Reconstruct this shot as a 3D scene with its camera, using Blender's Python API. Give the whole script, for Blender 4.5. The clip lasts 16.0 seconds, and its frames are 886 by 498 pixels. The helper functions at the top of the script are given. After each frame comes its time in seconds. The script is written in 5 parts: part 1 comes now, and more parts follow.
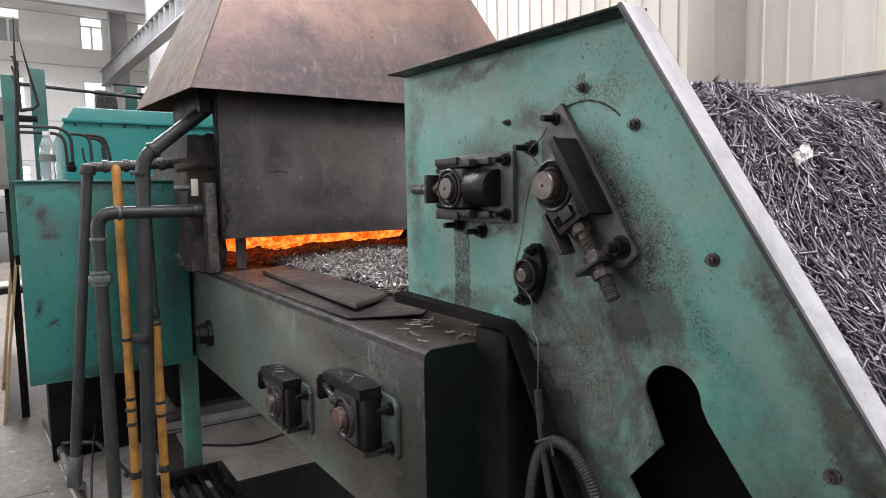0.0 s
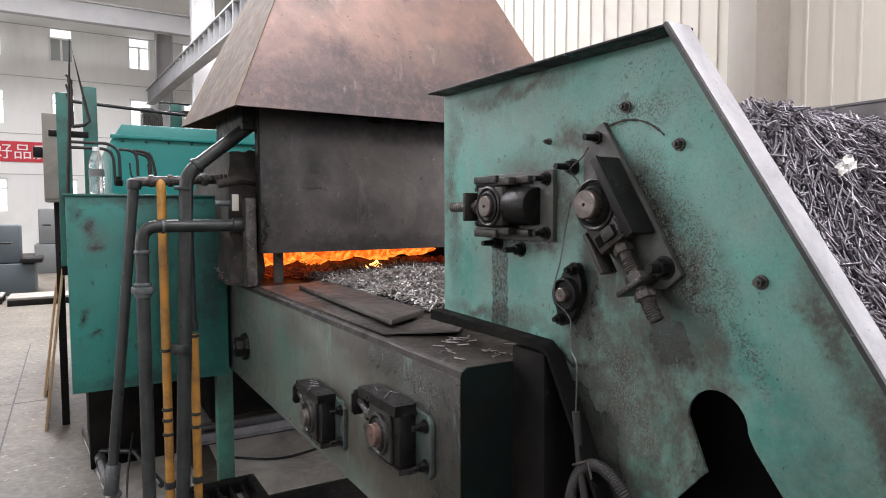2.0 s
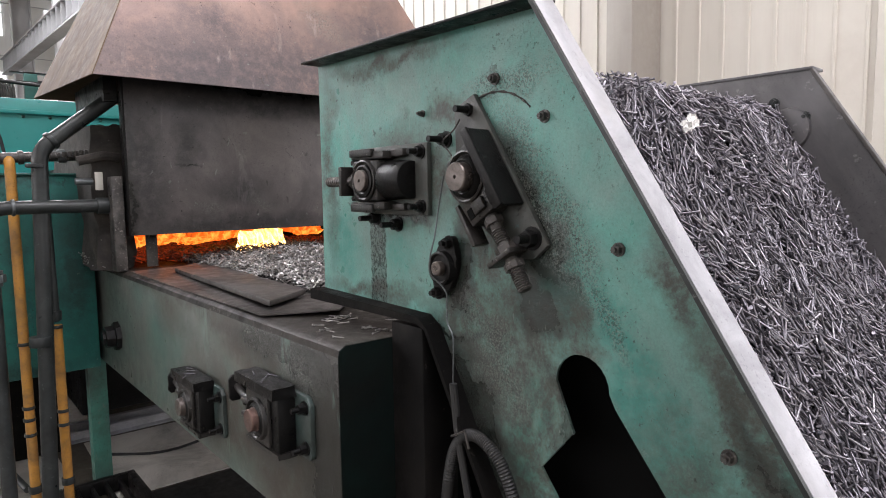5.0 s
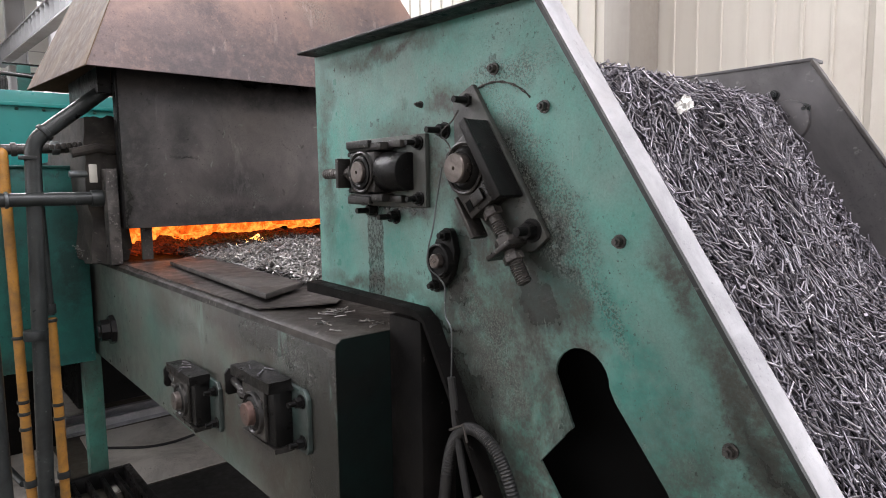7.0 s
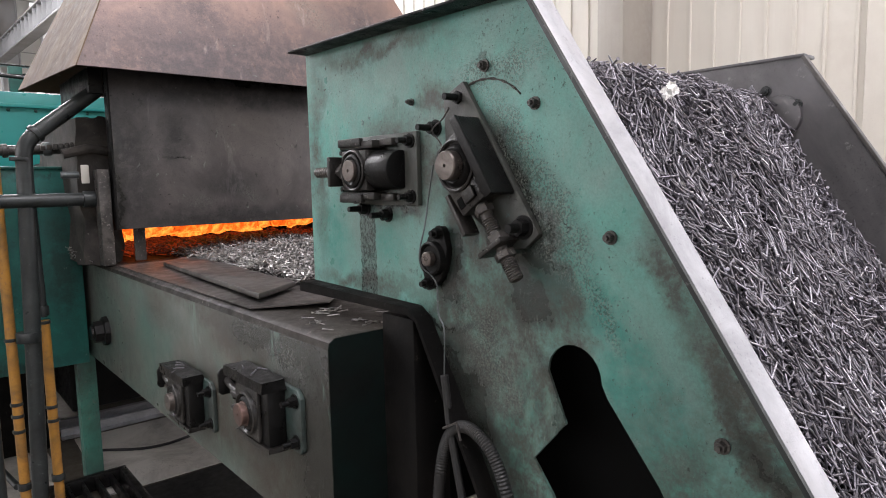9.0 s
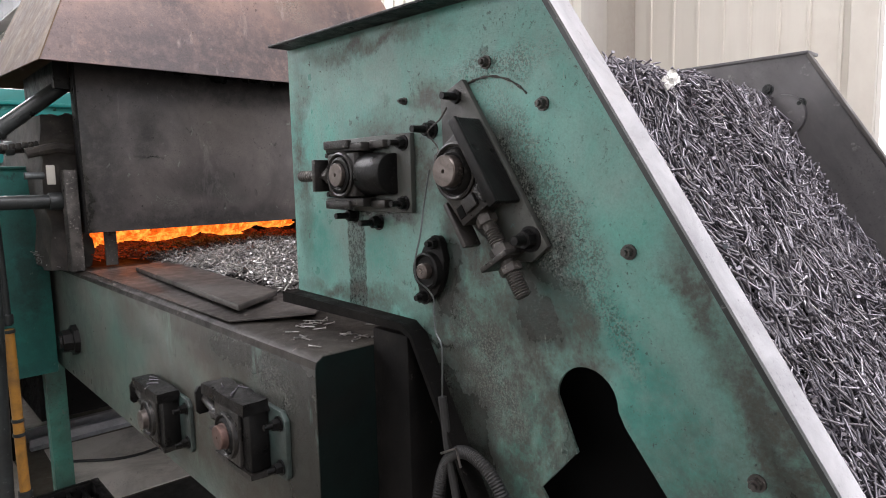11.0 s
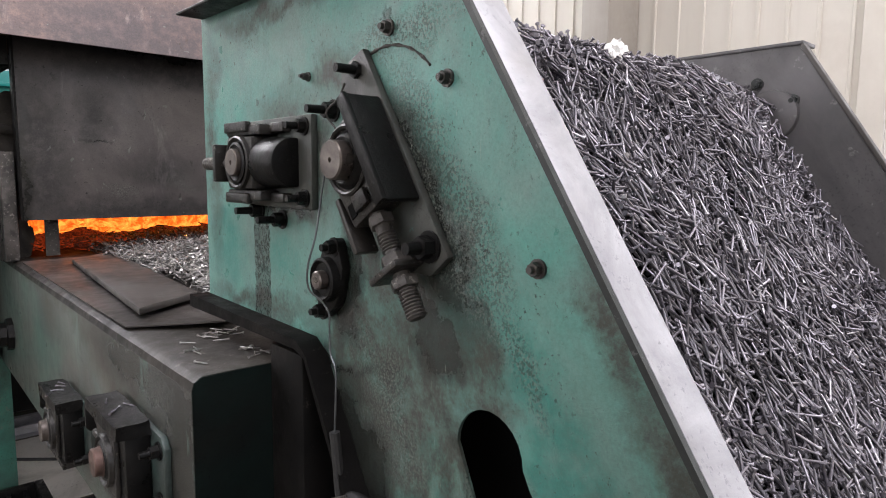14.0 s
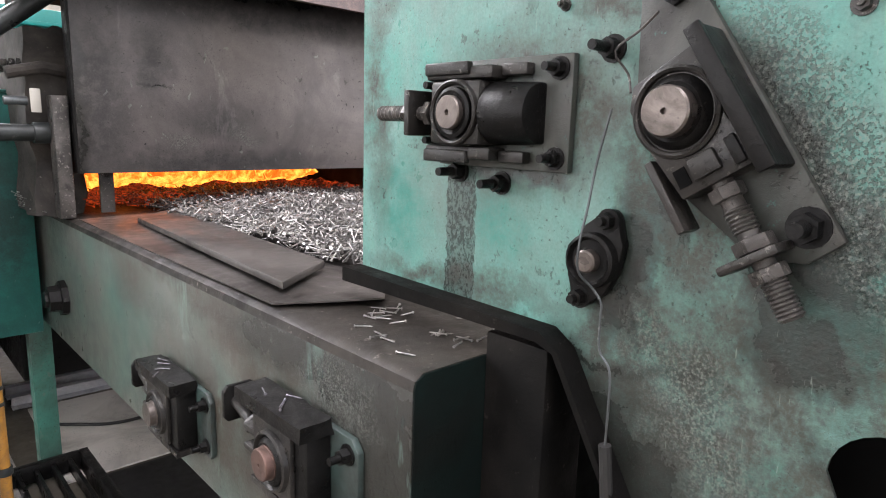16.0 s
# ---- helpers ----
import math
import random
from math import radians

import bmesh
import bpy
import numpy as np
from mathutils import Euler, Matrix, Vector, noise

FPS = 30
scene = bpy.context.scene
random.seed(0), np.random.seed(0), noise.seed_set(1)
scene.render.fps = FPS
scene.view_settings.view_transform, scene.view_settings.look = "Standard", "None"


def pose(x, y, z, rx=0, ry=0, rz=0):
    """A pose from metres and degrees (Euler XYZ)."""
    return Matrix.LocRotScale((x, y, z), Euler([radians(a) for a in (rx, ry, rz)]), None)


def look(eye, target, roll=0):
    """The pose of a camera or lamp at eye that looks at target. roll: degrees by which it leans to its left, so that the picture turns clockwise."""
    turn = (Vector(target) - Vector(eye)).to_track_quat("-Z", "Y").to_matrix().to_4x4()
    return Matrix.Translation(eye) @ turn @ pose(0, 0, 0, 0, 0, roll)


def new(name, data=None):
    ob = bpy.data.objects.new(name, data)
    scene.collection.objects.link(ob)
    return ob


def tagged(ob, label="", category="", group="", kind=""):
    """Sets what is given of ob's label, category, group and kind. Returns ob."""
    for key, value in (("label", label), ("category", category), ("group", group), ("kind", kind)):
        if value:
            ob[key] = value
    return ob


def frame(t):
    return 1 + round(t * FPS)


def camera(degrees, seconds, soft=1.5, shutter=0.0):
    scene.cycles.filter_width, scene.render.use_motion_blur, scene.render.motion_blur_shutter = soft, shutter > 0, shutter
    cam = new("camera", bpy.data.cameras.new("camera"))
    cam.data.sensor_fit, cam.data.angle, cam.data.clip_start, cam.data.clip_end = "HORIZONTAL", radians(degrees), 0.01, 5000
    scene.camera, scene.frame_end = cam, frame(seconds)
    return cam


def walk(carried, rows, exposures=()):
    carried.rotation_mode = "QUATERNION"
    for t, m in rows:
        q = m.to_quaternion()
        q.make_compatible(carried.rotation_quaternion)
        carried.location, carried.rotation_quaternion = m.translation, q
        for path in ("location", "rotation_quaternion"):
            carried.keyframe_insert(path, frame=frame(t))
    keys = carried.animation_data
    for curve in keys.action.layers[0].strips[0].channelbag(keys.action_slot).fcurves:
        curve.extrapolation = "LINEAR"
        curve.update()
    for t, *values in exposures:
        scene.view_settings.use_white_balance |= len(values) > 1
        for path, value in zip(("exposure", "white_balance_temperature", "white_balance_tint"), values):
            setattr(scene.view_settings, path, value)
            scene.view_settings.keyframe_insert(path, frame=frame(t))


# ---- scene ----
cam = camera(70.5, 16.0, 1.0)
PATH = [
    (0, (0.03, 0.043, 1.556), (1.137, 1.699, 1.38), -1.0),
    (0.5, (0.024, 0.045, 1.557), (1.082, 1.737, 1.424), -1.1),
    (1, (0.019, 0.048, 1.558), (1.04, 1.763, 1.433), -0.9),
    (1.5, (0.017, 0.052, 1.555), (1.023, 1.775, 1.425), -0.3),
    (2, (0.017, 0.05, 1.553), (1.042, 1.764, 1.438), -0.2),
    (2.5, (0.022, 0.047, 1.551), (1.087, 1.736, 1.433), -0.3),
    (3, (0.034, 0.045, 1.549), (1.149, 1.701, 1.43), -0.6),
    (3.5, (0.046, 0.043, 1.549), (1.218, 1.658, 1.414), -0.8),
    (4, (0.056, 0.042, 1.547), (1.293, 1.606, 1.387), -0.5),
    (4.5, (0.065, 0.04, 1.545), (1.339, 1.571, 1.369), -0.8),
    (7, (0.075, 0.053, 1.54), (1.365, 1.567, 1.333), -0.8),
    (7.5, (0.074, 0.051, 1.539), (1.364, 1.566, 1.339), -0.9),
    (8, (0.074, 0.048, 1.537), (1.365, 1.562, 1.333), -0.9),
    (8.5, (0.079, 0.049, 1.537), (1.377, 1.557, 1.332), -1.0),
    (9, (0.083, 0.05, 1.537), (1.382, 1.556, 1.327), -1.2),
    (9.2, (0.083, 0.049, 1.536), (1.384, 1.554, 1.327), -1.2),
    (11.3, (0.127, 0.189, 1.558), (1.498, 1.627, 1.333), -1.5),
    (11.5, (0.134, 0.214, 1.553), (1.543, 1.62, 1.355), -1.9),
    (12, (0.21, 0.213, 1.557), (1.534, 1.698, 1.352), -0.8),
    (12.5, (0.288, 0.177, 1.553), (1.582, 1.69, 1.364), 0.4),
    (13, (0.331, 0.156, 1.55), (1.633, 1.663, 1.364), 0.4),
    (13.5, (0.357, 0.155, 1.547), (1.698, 1.624, 1.34), 0.1),
    (14, (0.37, 0.173, 1.546), (1.701, 1.649, 1.318), 0.6),
    (14.5, (0.377, 0.19, 1.546), (1.68, 1.688, 1.309), 0.7),
    (15, (0.336, 0.251, 1.544), (1.603, 1.781, 1.31), 3.0),
    (15.5, (0.258, 0.424, 1.554), (1.638, 1.846, 1.282), 2.3),
    (16, (0.209, 0.571, 1.539), (1.565, 1.996, 1.174), 1.7),
]
walk(cam, [(t, look(eye, target, roll)) for t, eye, target, roll in PATH],
     [(0.0, 0.0, 6500, 16), (14.5, 0.0, 6500, 16), (15.0, 0.1, 6500, 16), (15.5, 0.2, 6500, 16), (16.0, 0.75, 6500, 16)])

# ---------- light and exposure ----------
scene.view_settings.exposure = 0.0
world = bpy.data.worlds.new("sky")
scene.world = world
world.use_nodes = True
_wn = world.node_tree.nodes
_sky = _wn.new("ShaderNodeTexSky")
_sky.sky_type, _sky.sun_disc = "NISHITA", False
_sky.sun_elevation, _sky.sun_rotation = radians(48), radians(200)
world.node_tree.links.new(_sky.outputs[0], _wn["Background"].inputs[0])
_wn["Background"].inputs[1].default_value = 0.12


def area(name, m, sx, sy, watts, color=(1, 1, 1)):
    d = bpy.data.lights.new(name, "AREA")
    d.shape, d.size, d.size_y, d.energy, d.color = "RECTANGLE", sx, sy, watts, color
    ob = new(name, d)
    ob.matrix_world = m
    return ob


# daylight through the roof lights, the big door behind and the east opening
area("roof_light_daylight", look((0.4, -2.0, 8.7), (0.4, -1.0, 0)), 8.6, 5.0, 1000, (0.99, 0.985, 1.0))
area("roof_light_daylight", look((0.0, 14.0, 8.7), (0.0, 14.0, 0)), 9.0, 8.0, 4300, (0.98, 0.99, 1.0))
area("door_daylight", look((0.3, -6.8, 2.6), (0.6, 0, 1.6)), 5.0, 4.6, 75, (0.95, 0.98, 1.0))
# unseen fill lamp added before the solid west wall, brightens west-facing sides
area("west_window_daylight", look((-13.7, 11.0, 5.0), (0.5, 11.0, 2.6)), 34.0, 3.2, 1350, (0.97, 0.985, 1.0))

# ---------- mesh helpers ----------


def mesh_ob(name, bm, mat, smooth=None):
    me = bpy.data.meshes.new(name)
    bmesh.ops.recalc_face_normals(bm, faces=bm.faces)
    bm.to_mesh(me)
    bm.free()
    if mat:
        me.materials.append(mat)
    if smooth is not None:
        for p in me.polygons:
            p.use_smooth = True
        me.set_sharp_from_angle(angle=radians(smooth))
    return new(name, me)


def part(name, bm, mat, parent, label="", smooth=35):
    ob = mesh_ob(name, bm, mat, smooth)
    ob.parent = parent
    if label:
        ob["label"] = label
    return ob


def thing(name, bm, mat, label, category, group="", kind="", smooth=35):
    return tagged(mesh_ob(name, bm, mat, smooth), label, category, group, kind)


def empty(name, label, category, m=None, group="", kind=""):
    ob = new(name)
    if m is not None:
        ob.matrix_world = m
    return tagged(ob, label, category, group, kind)


def setting(name, bm, mat, smooth=None):
    return tagged(mesh_ob(name, bm, mat, smooth), kind="structure")


def add_box(bm, a, b, bevel=0.0, m=None, seg=2):
    lo = [min(p, q) for p, q in zip(a, b)]
    hi = [max(p, q) for p, q in zip(a, b)]
    r = bmesh.ops.create_cube(bm, size=1)
    vs = r["verts"]
    for v in vs:
        v.co = Vector([lo[i] + (v.co[i] + 0.5) * (hi[i] - lo[i]) for i in range(3)])
    if bevel > 0:
        es = list({e for v in vs for e in v.link_edges})
        out = bmesh.ops.bevel(bm, geom=es, offset=bevel, segments=seg, affect="EDGES", profile=0.5)
        vs = list({v for f in out["faces"] for v in f.verts} | {v for v in vs if v.is_valid})
    if m is not None:
        bmesh.ops.transform(bm, matrix=m, verts=[v for v in vs if v.is_valid])
    return bm


def box(a, b, bevel=0.0, m=None, seg=2):
    return add_box(bmesh.new(), a, b, bevel, m, seg)


def add_cyl(bm, p, q, r1, r2=None, n=24, bevel=0.0):
    """A rod, cone or washer stock from p to q."""
    p, q = Vector(p), Vector(q)
    r2 = r1 if r2 is None else r2
    d = q - p
    m = Matrix.Translation((p + q) / 2) @ d.to_track_quat("Z", "Y").to_matrix().to_4x4()
    r = bmesh.ops.create_cone(bm, cap_ends=True, segments=n, radius1=r1, radius2=r2, depth=d.length, matrix=m)
    if bevel > 0:
        ax = d.normalized()
        es = [e for e in {e for v in r["verts"] for e in v.link_edges} if abs((e.verts[0].co - e.verts[1].co).normalized().dot(ax)) < 0.5]
        bmesh.ops.bevel(bm, geom=es, offset=bevel, segments=2, affect="EDGES", profile=0.5)
    return bm


def cyl(p, q, r1, r2=None, n=24, bevel=0.0):
    return add_cyl(bmesh.new(), p, q, r1, r2, n, bevel)


def add_lathe(bm, p, axis, prof, n=28):
    """Turns the profile [(along, radius), ...] round the axis from p."""
    axis = Vector(axis).normalized()
    m = Matrix.Translation(p) @ axis.to_track_quat("Z", "Y").to_matrix().to_4x4()
    rings = []
    for h, r in prof:
        rings.append([bm.verts.new(m @ Vector((r * math.cos(2 * math.pi * i / n), r * math.sin(2 * math.pi * i / n), h))) for i in range(n)])
    for a, b in zip(rings, rings[1:]):
        for i in range(n):
            bm.faces.new((a[i], a[(i + 1) % n], b[(i + 1) % n], b[i]))
    bm.faces.new(rings[0][::-1])
    bm.faces.new(rings[-1])
    return bm


def lathe(p, axis, prof, n=28):
    return add_lathe(bmesh.new(), p, axis, prof, n)


def add_prism(bm, pts, axis, a, b, bevel=0.0):
    """Extrudes a polygon of 2D points from a to b along the axis 'x', 'y' or 'z'."""
    def at(u, v, w):
        return {"x": (w, u, v), "y": (u, w, v), "z": (u, v, w)}[axis]
    lo = [bm.verts.new(at(u, v, a)) for u, v in pts]
    hi = [bm.verts.new(at(u, v, b)) for u, v in pts]
    n = len(pts)
    fs = [bm.faces.new(lo[::-1]), bm.faces.new(hi)]
    for i in range(n):
        fs.append(bm.faces.new((lo[i], lo[(i + 1) % n], hi[(i + 1) % n], hi[i])))
    if bevel > 0:
        bmesh.ops.recalc_face_normals(bm, faces=fs)
        es = list({e for f in fs for e in f.edges})
        bmesh.ops.bevel(bm, geom=es, offset=bevel, segments=2, affect="EDGES", profile=0.5)
    return bm


def prism(pts, axis, a, b, bevel=0.0):
    return add_prism(bmesh.new(), pts, axis, a, b, bevel)


def smooth_path(pts, k=6):
    """A Catmull-Rom curve through the points."""
    pts = [Vector(p) for p in pts]
    e = [pts[0] * 2 - pts[1]] + pts + [pts[-1] * 2 - pts[-2]]
    out = []
    for i in range(1, len(e) - 2):
        for j in range(k):
            t = j / k
            a, b, c, d = e[i - 1:i + 3]
            out.append(0.5 * ((2 * b) + (c - a) * t + (2 * a - 5 * b + 4 * c - d) * t * t + (3 * b - a - 3 * c + d) * t ** 3))
    return out + [pts[-1]]


def round_path(pts, r, k=5):
    """The polyline with each corner rounded to about the radius r."""
    pts = [Vector(p) for p in pts]
    out = [pts[0]]
    for a, b, c in zip(pts, pts[1:], pts[2:]):
        u, w = (a - b).normalized(), (c - b).normalized()
        for j in range(k + 1):
            t = j / k
            out.append((1 - t) ** 2 * (b + u * r) + 2 * t * (1 - t) * b + t * t * (b + w * r))
    return out + [pts[-1]]


def add_tube(bm, pts, r, n=12, radii=None):
    pts = [Vector(p) for p in pts]
    rings, ref = [], None
    for i, p in enumerate(pts):
        d = (pts[min(i + 1, len(pts) - 1)] - pts[max(i - 1, 0)]).normalized()
        if ref is None:
            ref = d.orthogonal().normalized()
        ref = (ref - d * ref.dot(d)).normalized()
        s = d.cross(ref)
        rr = radii[i] if radii else r
        rings.append([bm.verts.new(p + rr * (math.cos(2 * math.pi * j / n) * ref + math.sin(2 * math.pi * j / n) * s)) for j in range(n)])
    for a, b in zip(rings, rings[1:]):
        for j in range(n):
            bm.faces.new((a[j], a[(j + 1) % n], b[(j + 1) % n], b[j]))
    bm.faces.new(rings[0][::-1])
    bm.faces.new(rings[-1])
    return bm


def tube(pts, r, n=12, radii=None):
    return add_tube(bmesh.new(), pts, r, n, radii)


def add_bolt(bm, p, axis, r=0.011, h=0.012, stud=0.012, washer=True):
    """A hexagon nut with washer and stud end that stands out from p along the axis."""
    p, ax = Vector(p), Vector(axis).normalized()
    if washer:
        add_cyl(bm, p, p + ax * 0.003, r * 1.35, n=18)
    add_cyl(bm, p + ax * 0.003, p + ax * (0.003 + h), r, r * 0.96, n=6)
    if stud > 0:
        add_cyl(bm, p + ax * h, p + ax * (h + stud), r * 0.55, r * 0.5, n=12)
    return bm


def bolt(p, axis, r=0.011, h=0.012, stud=0.012, washer=True):
    return add_bolt(bmesh.new(), p, axis, r, h, stud, washer)


# ---------- materials ----------
def M(name):
    m = bpy.data.materials.new(name)
    m.use_nodes = True
    return m, m.node_tree.nodes, m.node_tree.links, m.node_tree.nodes["Principled BSDF"]


def tex(N, L, scale, detail=5, rough=0.55, stretch=(1, 1, 1), dist=0.0, coord="Object", kind="noise"):
    c = N.new("ShaderNodeTexCoord")
    mp = N.new("ShaderNodeMapping")
    mp.inputs["Scale"].default_value = stretch
    L.new(c.outputs[coord], mp.inputs[0])
    if kind == "voronoi":
        t = N.new("ShaderNodeTexVoronoi")
        t.inputs["Scale"].default_value = scale
        L.new(mp.outputs[0], t.inputs["Vector"])
        return t.outputs["Distance"]
    t = N.new("ShaderNodeTexNoise")
    t.inputs["Scale"].default_value, t.inputs["Detail"].default_value = scale, detail
    t.inputs["Roughness"].default_value, t.inputs["Distortion"].default_value = rough, dist
    L.new(mp.outputs[0], t.inputs["Vector"])
    return t.outputs["Fac"]


def ramp(N, L, src, stops):
    r = N.new("ShaderNodeValToRGB")
    e = r.color_ramp.elements
    while len(e) < len(stops):
        e.new(0.5)
    for k, (p, c) in zip(e, stops):
        k.position = p
        k.color = (c, c, c, 1) if isinstance(c, (int, float)) else (*c, 1)
    L.new(src, r.inputs[0])
    return r.outputs[0]


def mix(N, L, fac, a, b, mode="MIX"):
    m = N.new("ShaderNodeMix")
    m.data_type, m.blend_type = "RGBA", mode
    for s, v in ((m.inputs[0], fac), (m.inputs[6], a), (m.inputs[7], b)):
        if isinstance(v, (int, float)):
            s.default_value = v
        elif isinstance(v, tuple):
            s.default_value = (*v, 1)
        else:
            L.new(v, s)
    return m.outputs[2]


def math_node(N, L, op, a, b=0.0):
    m = N.new("ShaderNodeMath")
    m.operation = op
    for s, v in zip(m.inputs, (a, b)):
        if isinstance(v, (int, float)):
            s.default_value = v
        else:
            L.new(v, s)
    return m.outputs[0]


def bump(N, L, P, src, strength, dist=0.01):
    b = N.new("ShaderNodeBump")
    b.inputs["Strength"].default_value, b.inputs["Distance"].default_value = strength, dist
    L.new(src, b.inputs["Height"])
    L.new(b.outputs[0], P.inputs["Normal"])


def grimy(name, base, dirt, amount=0.5, base2=None, rough=0.5, metal=0.0, scale=3.0, streak=True, spots=0.5, bare=None, bump_s=0.25, worn=0.0, spec=0.5):
    """Painted or bare metal with patchy colour, greasy dirt, vertical runs and fine specks."""
    m, N, L, P = M(name)
    base2 = base2 or tuple(c * 0.7 for c in base)
    big = tex(N, L, scale, 6, 0.62, dist=0.4)
    col = mix(N, L, ramp(N, L, big, [(0.35, 0.0), (0.65, 1.0)]), base, base2)
    cloud = tex(N, L, scale * 0.6, 9, 0.68, dist=0.8)
    hi = 0.72 - amount * 0.45
    mask = ramp(N, L, cloud, [(max(hi - 0.12, 0.02), 0.0), (hi + 0.12, 1.0)])
    if streak:
        run = tex(N, L, 9.0, 5, 0.6, stretch=(1, 1, 0.07))
        mask2 = ramp(N, L, run, [(0.5, 0.0), (0.75, min(0.9, amount + 0.1))])
        mask = mix(N, L, 1.0, mask, mask2, "LIGHTEN")
    col = mix(N, L, math_node(N, L, "MULTIPLY", mask, 0.85), col, dirt)
    if bare:
        worn_t = tex(N, L, scale * 7, 8, 0.75)
        wm = ramp(N, L, worn_t, [(0.62 - worn * 0.15, 0.0), (0.66 - worn * 0.15, 1.0)])
        col = mix(N, L, math_node(N, L, "MULTIPLY", wm, 0.7), col, bare)
    sp = tex(N, L, 170, 3, 0.6)
    patch = tex(N, L, scale * 1.7, 4, 0.6)
    sm = math_node(N, L, "MULTIPLY", ramp(N, L, sp, [(0.58, 0.0), (0.66, 1.0)]), ramp(N, L, patch, [(0.45, 0.0), (0.65, spots)]))
    col = mix(N, L, sm, col, tuple(c * 0.35 for c in dirt))
    L.new(col, P.inputs["Base Color"])
    rv = tex(N, L, 22, 5, 0.6)
    L.new(ramp(N, L, rv, [(0.3, max(rough - 0.14, 0.08)), (0.7, min(rough + 0.18, 0.95))]), P.inputs["Roughness"])
    P.inputs["Metallic"].default_value = metal
    P.inputs["Specular IOR Level"].default_value = spec
    h = mix(N, L, 0.5, tex(N, L, 60, 6, 0.7), sm)
    bump(N, L, P, h, bump_s, 0.004)
    return m


TEAL_DIRTY = grimy("green_paint_oily", (0.055, 0.24, 0.185), (0.035, 0.037, 0.030), 0.42, (0.075, 0.20, 0.16), 0.42, 0.0, 3.2, True, 0.9, (0.12, 0.17, 0.14), 0.3, 0.3)


def stained_plate(name, plane, paint, paint2, worn_col, film_shade_at, grease_shade_at, speck_at, drip_at=None, film_col=(0.07, 0.067, 0.055), axis="x", metal=0.0, gloss=0.0, chips=(0.02, 0.03, 0.027), rubbed=(0.22, 0.36, 0.31), fresh_at=(), fresh=(0.02, 0.2, 0.165), relief=0.85, fleck_s=0.3):
    """Painted plate: oil film and black grease, partly painted shade, in blots (y, z, half width, half height, lean,
    core), blistered specks, chips, rubbed streaks.
    """
    m, N, L, P = M(name)
    c = N.new("ShaderNodeTexCoord")
    wob = N.new("ShaderNodeTexNoise")
    wob.inputs["Scale"].default_value, wob.inputs["Detail"].default_value, wob.inputs["Roughness"].default_value = 9, 8, 0.7
    L.new(c.outputs["Object"], wob.inputs["Vector"])
    off = N.new("ShaderNodeVectorMath")
    off.operation = "MULTIPLY_ADD"
    off.inputs[1].default_value, off.inputs[2].default_value = (0.16, 0.16, 0.16), (-0.08, -0.08, -0.08)
    L.new(wob.outputs["Color"], off.inputs[0])
    vec = N.new("ShaderNodeVectorMath")
    L.new(c.outputs["Object"], vec.inputs[0])
    L.new(off.outputs[0], vec.inputs[1])

    def blot(y, z, ry, rz, lean=0.0, soft=0.55):
        mp = N.new("ShaderNodeMapping")
        mp.vector_type = "TEXTURE"
        if axis == "x":
            mp.inputs["Location"].default_value, mp.inputs["Scale"].default_value = (plane, y, z), (5, ry, rz)
            mp.inputs["Rotation"].default_value = (radians(lean), 0, 0)
        else:
            mp.inputs["Location"].default_value, mp.inputs["Scale"].default_value = (y, plane, z), (ry, 5, rz)
            mp.inputs["Rotation"].default_value = (0, radians(lean), 0)
        L.new(vec.outputs[0], mp.inputs[0])
        ln = N.new("ShaderNodeVectorMath")
        ln.operation = "LENGTH"
        L.new(mp.outputs[0], ln.inputs[0])
        return ramp(N, L, ln.outputs["Value"], [(soft, 1.0), (1.0, 0.0)])
    big = tex(N, L, 4.5, 7, 0.65, dist=0.5)
    col = mix(N, L, ramp(N, L, big, [(0.35, 0.0), (0.65, 1.0)]), paint, paint2)
    col = mix(N, L, ramp(N, L, tex(N, L, 2.2, 8, 0.7, dist=1.0), [(0.43, 0.0), (0.68, 0.68)]), col, worn_col)
    # places where the paint kept its colour
    keep = ramp(N, L, tex(N, L, 30, 8, 0.72), [(0.35, 0.25), (0.58, 1.0)])
    for q in fresh_at:
        col = mix(N, L, math_node(N, L, "MULTIPLY", math_node(N, L, "MULTIPLY", blot(*q), keep), 0.85), col, fresh)
    # thrown oil film, greyish brown, or painted shade in the film colour
    film = [blot(*q) for q in film_shade_at]
    f = film[0]
    for g in film[1:]:
        f = mix(N, L, 1.0, f, g, "LIGHTEN")
    mott = ramp(N, L, tex(N, L, 24, 8, 0.72), [(0.32, 0.45), (0.54, 1.0)])
    grain = ramp(N, L, tex(N, L, 140, 6, 0.7), [(0.36, 0.8), (0.54, 1.0)])
    col = mix(N, L, math_node(N, L, "MULTIPLY", math_node(N, L, "MULTIPLY", math_node(N, L, "MULTIPLY", f, mott), grain), 0.95), col, film_col)
    # black grease and painted shadow close to the bearings, and the drip below
    grease = [blot(*q) for q in grease_shade_at]
    gsum = grease[0]
    for g in grease[1:]:
        gsum = mix(N, L, 1.0, gsum, g, "LIGHTEN")
    if drip_at:
        sep = N.new("ShaderNodeSeparateXYZ")
        L.new(c.outputs["Object"], sep.inputs[0])
        edge = math_node(N, L, "ADD", sep.outputs["Y"], math_node(N, L, "MULTIPLY", math_node(N, L, "SUBTRACT", tex(N, L, 60, 4, 0.6), 0.5), 0.02))
        inside = math_node(N, L, "LESS_THAN", math_node(N, L, "ABSOLUTE", math_node(N, L, "SUBTRACT", edge, drip_at[0])), drip_at[1])
        below = math_node(N, L, "LESS_THAN", sep.outputs["Z"], drip_at[2])
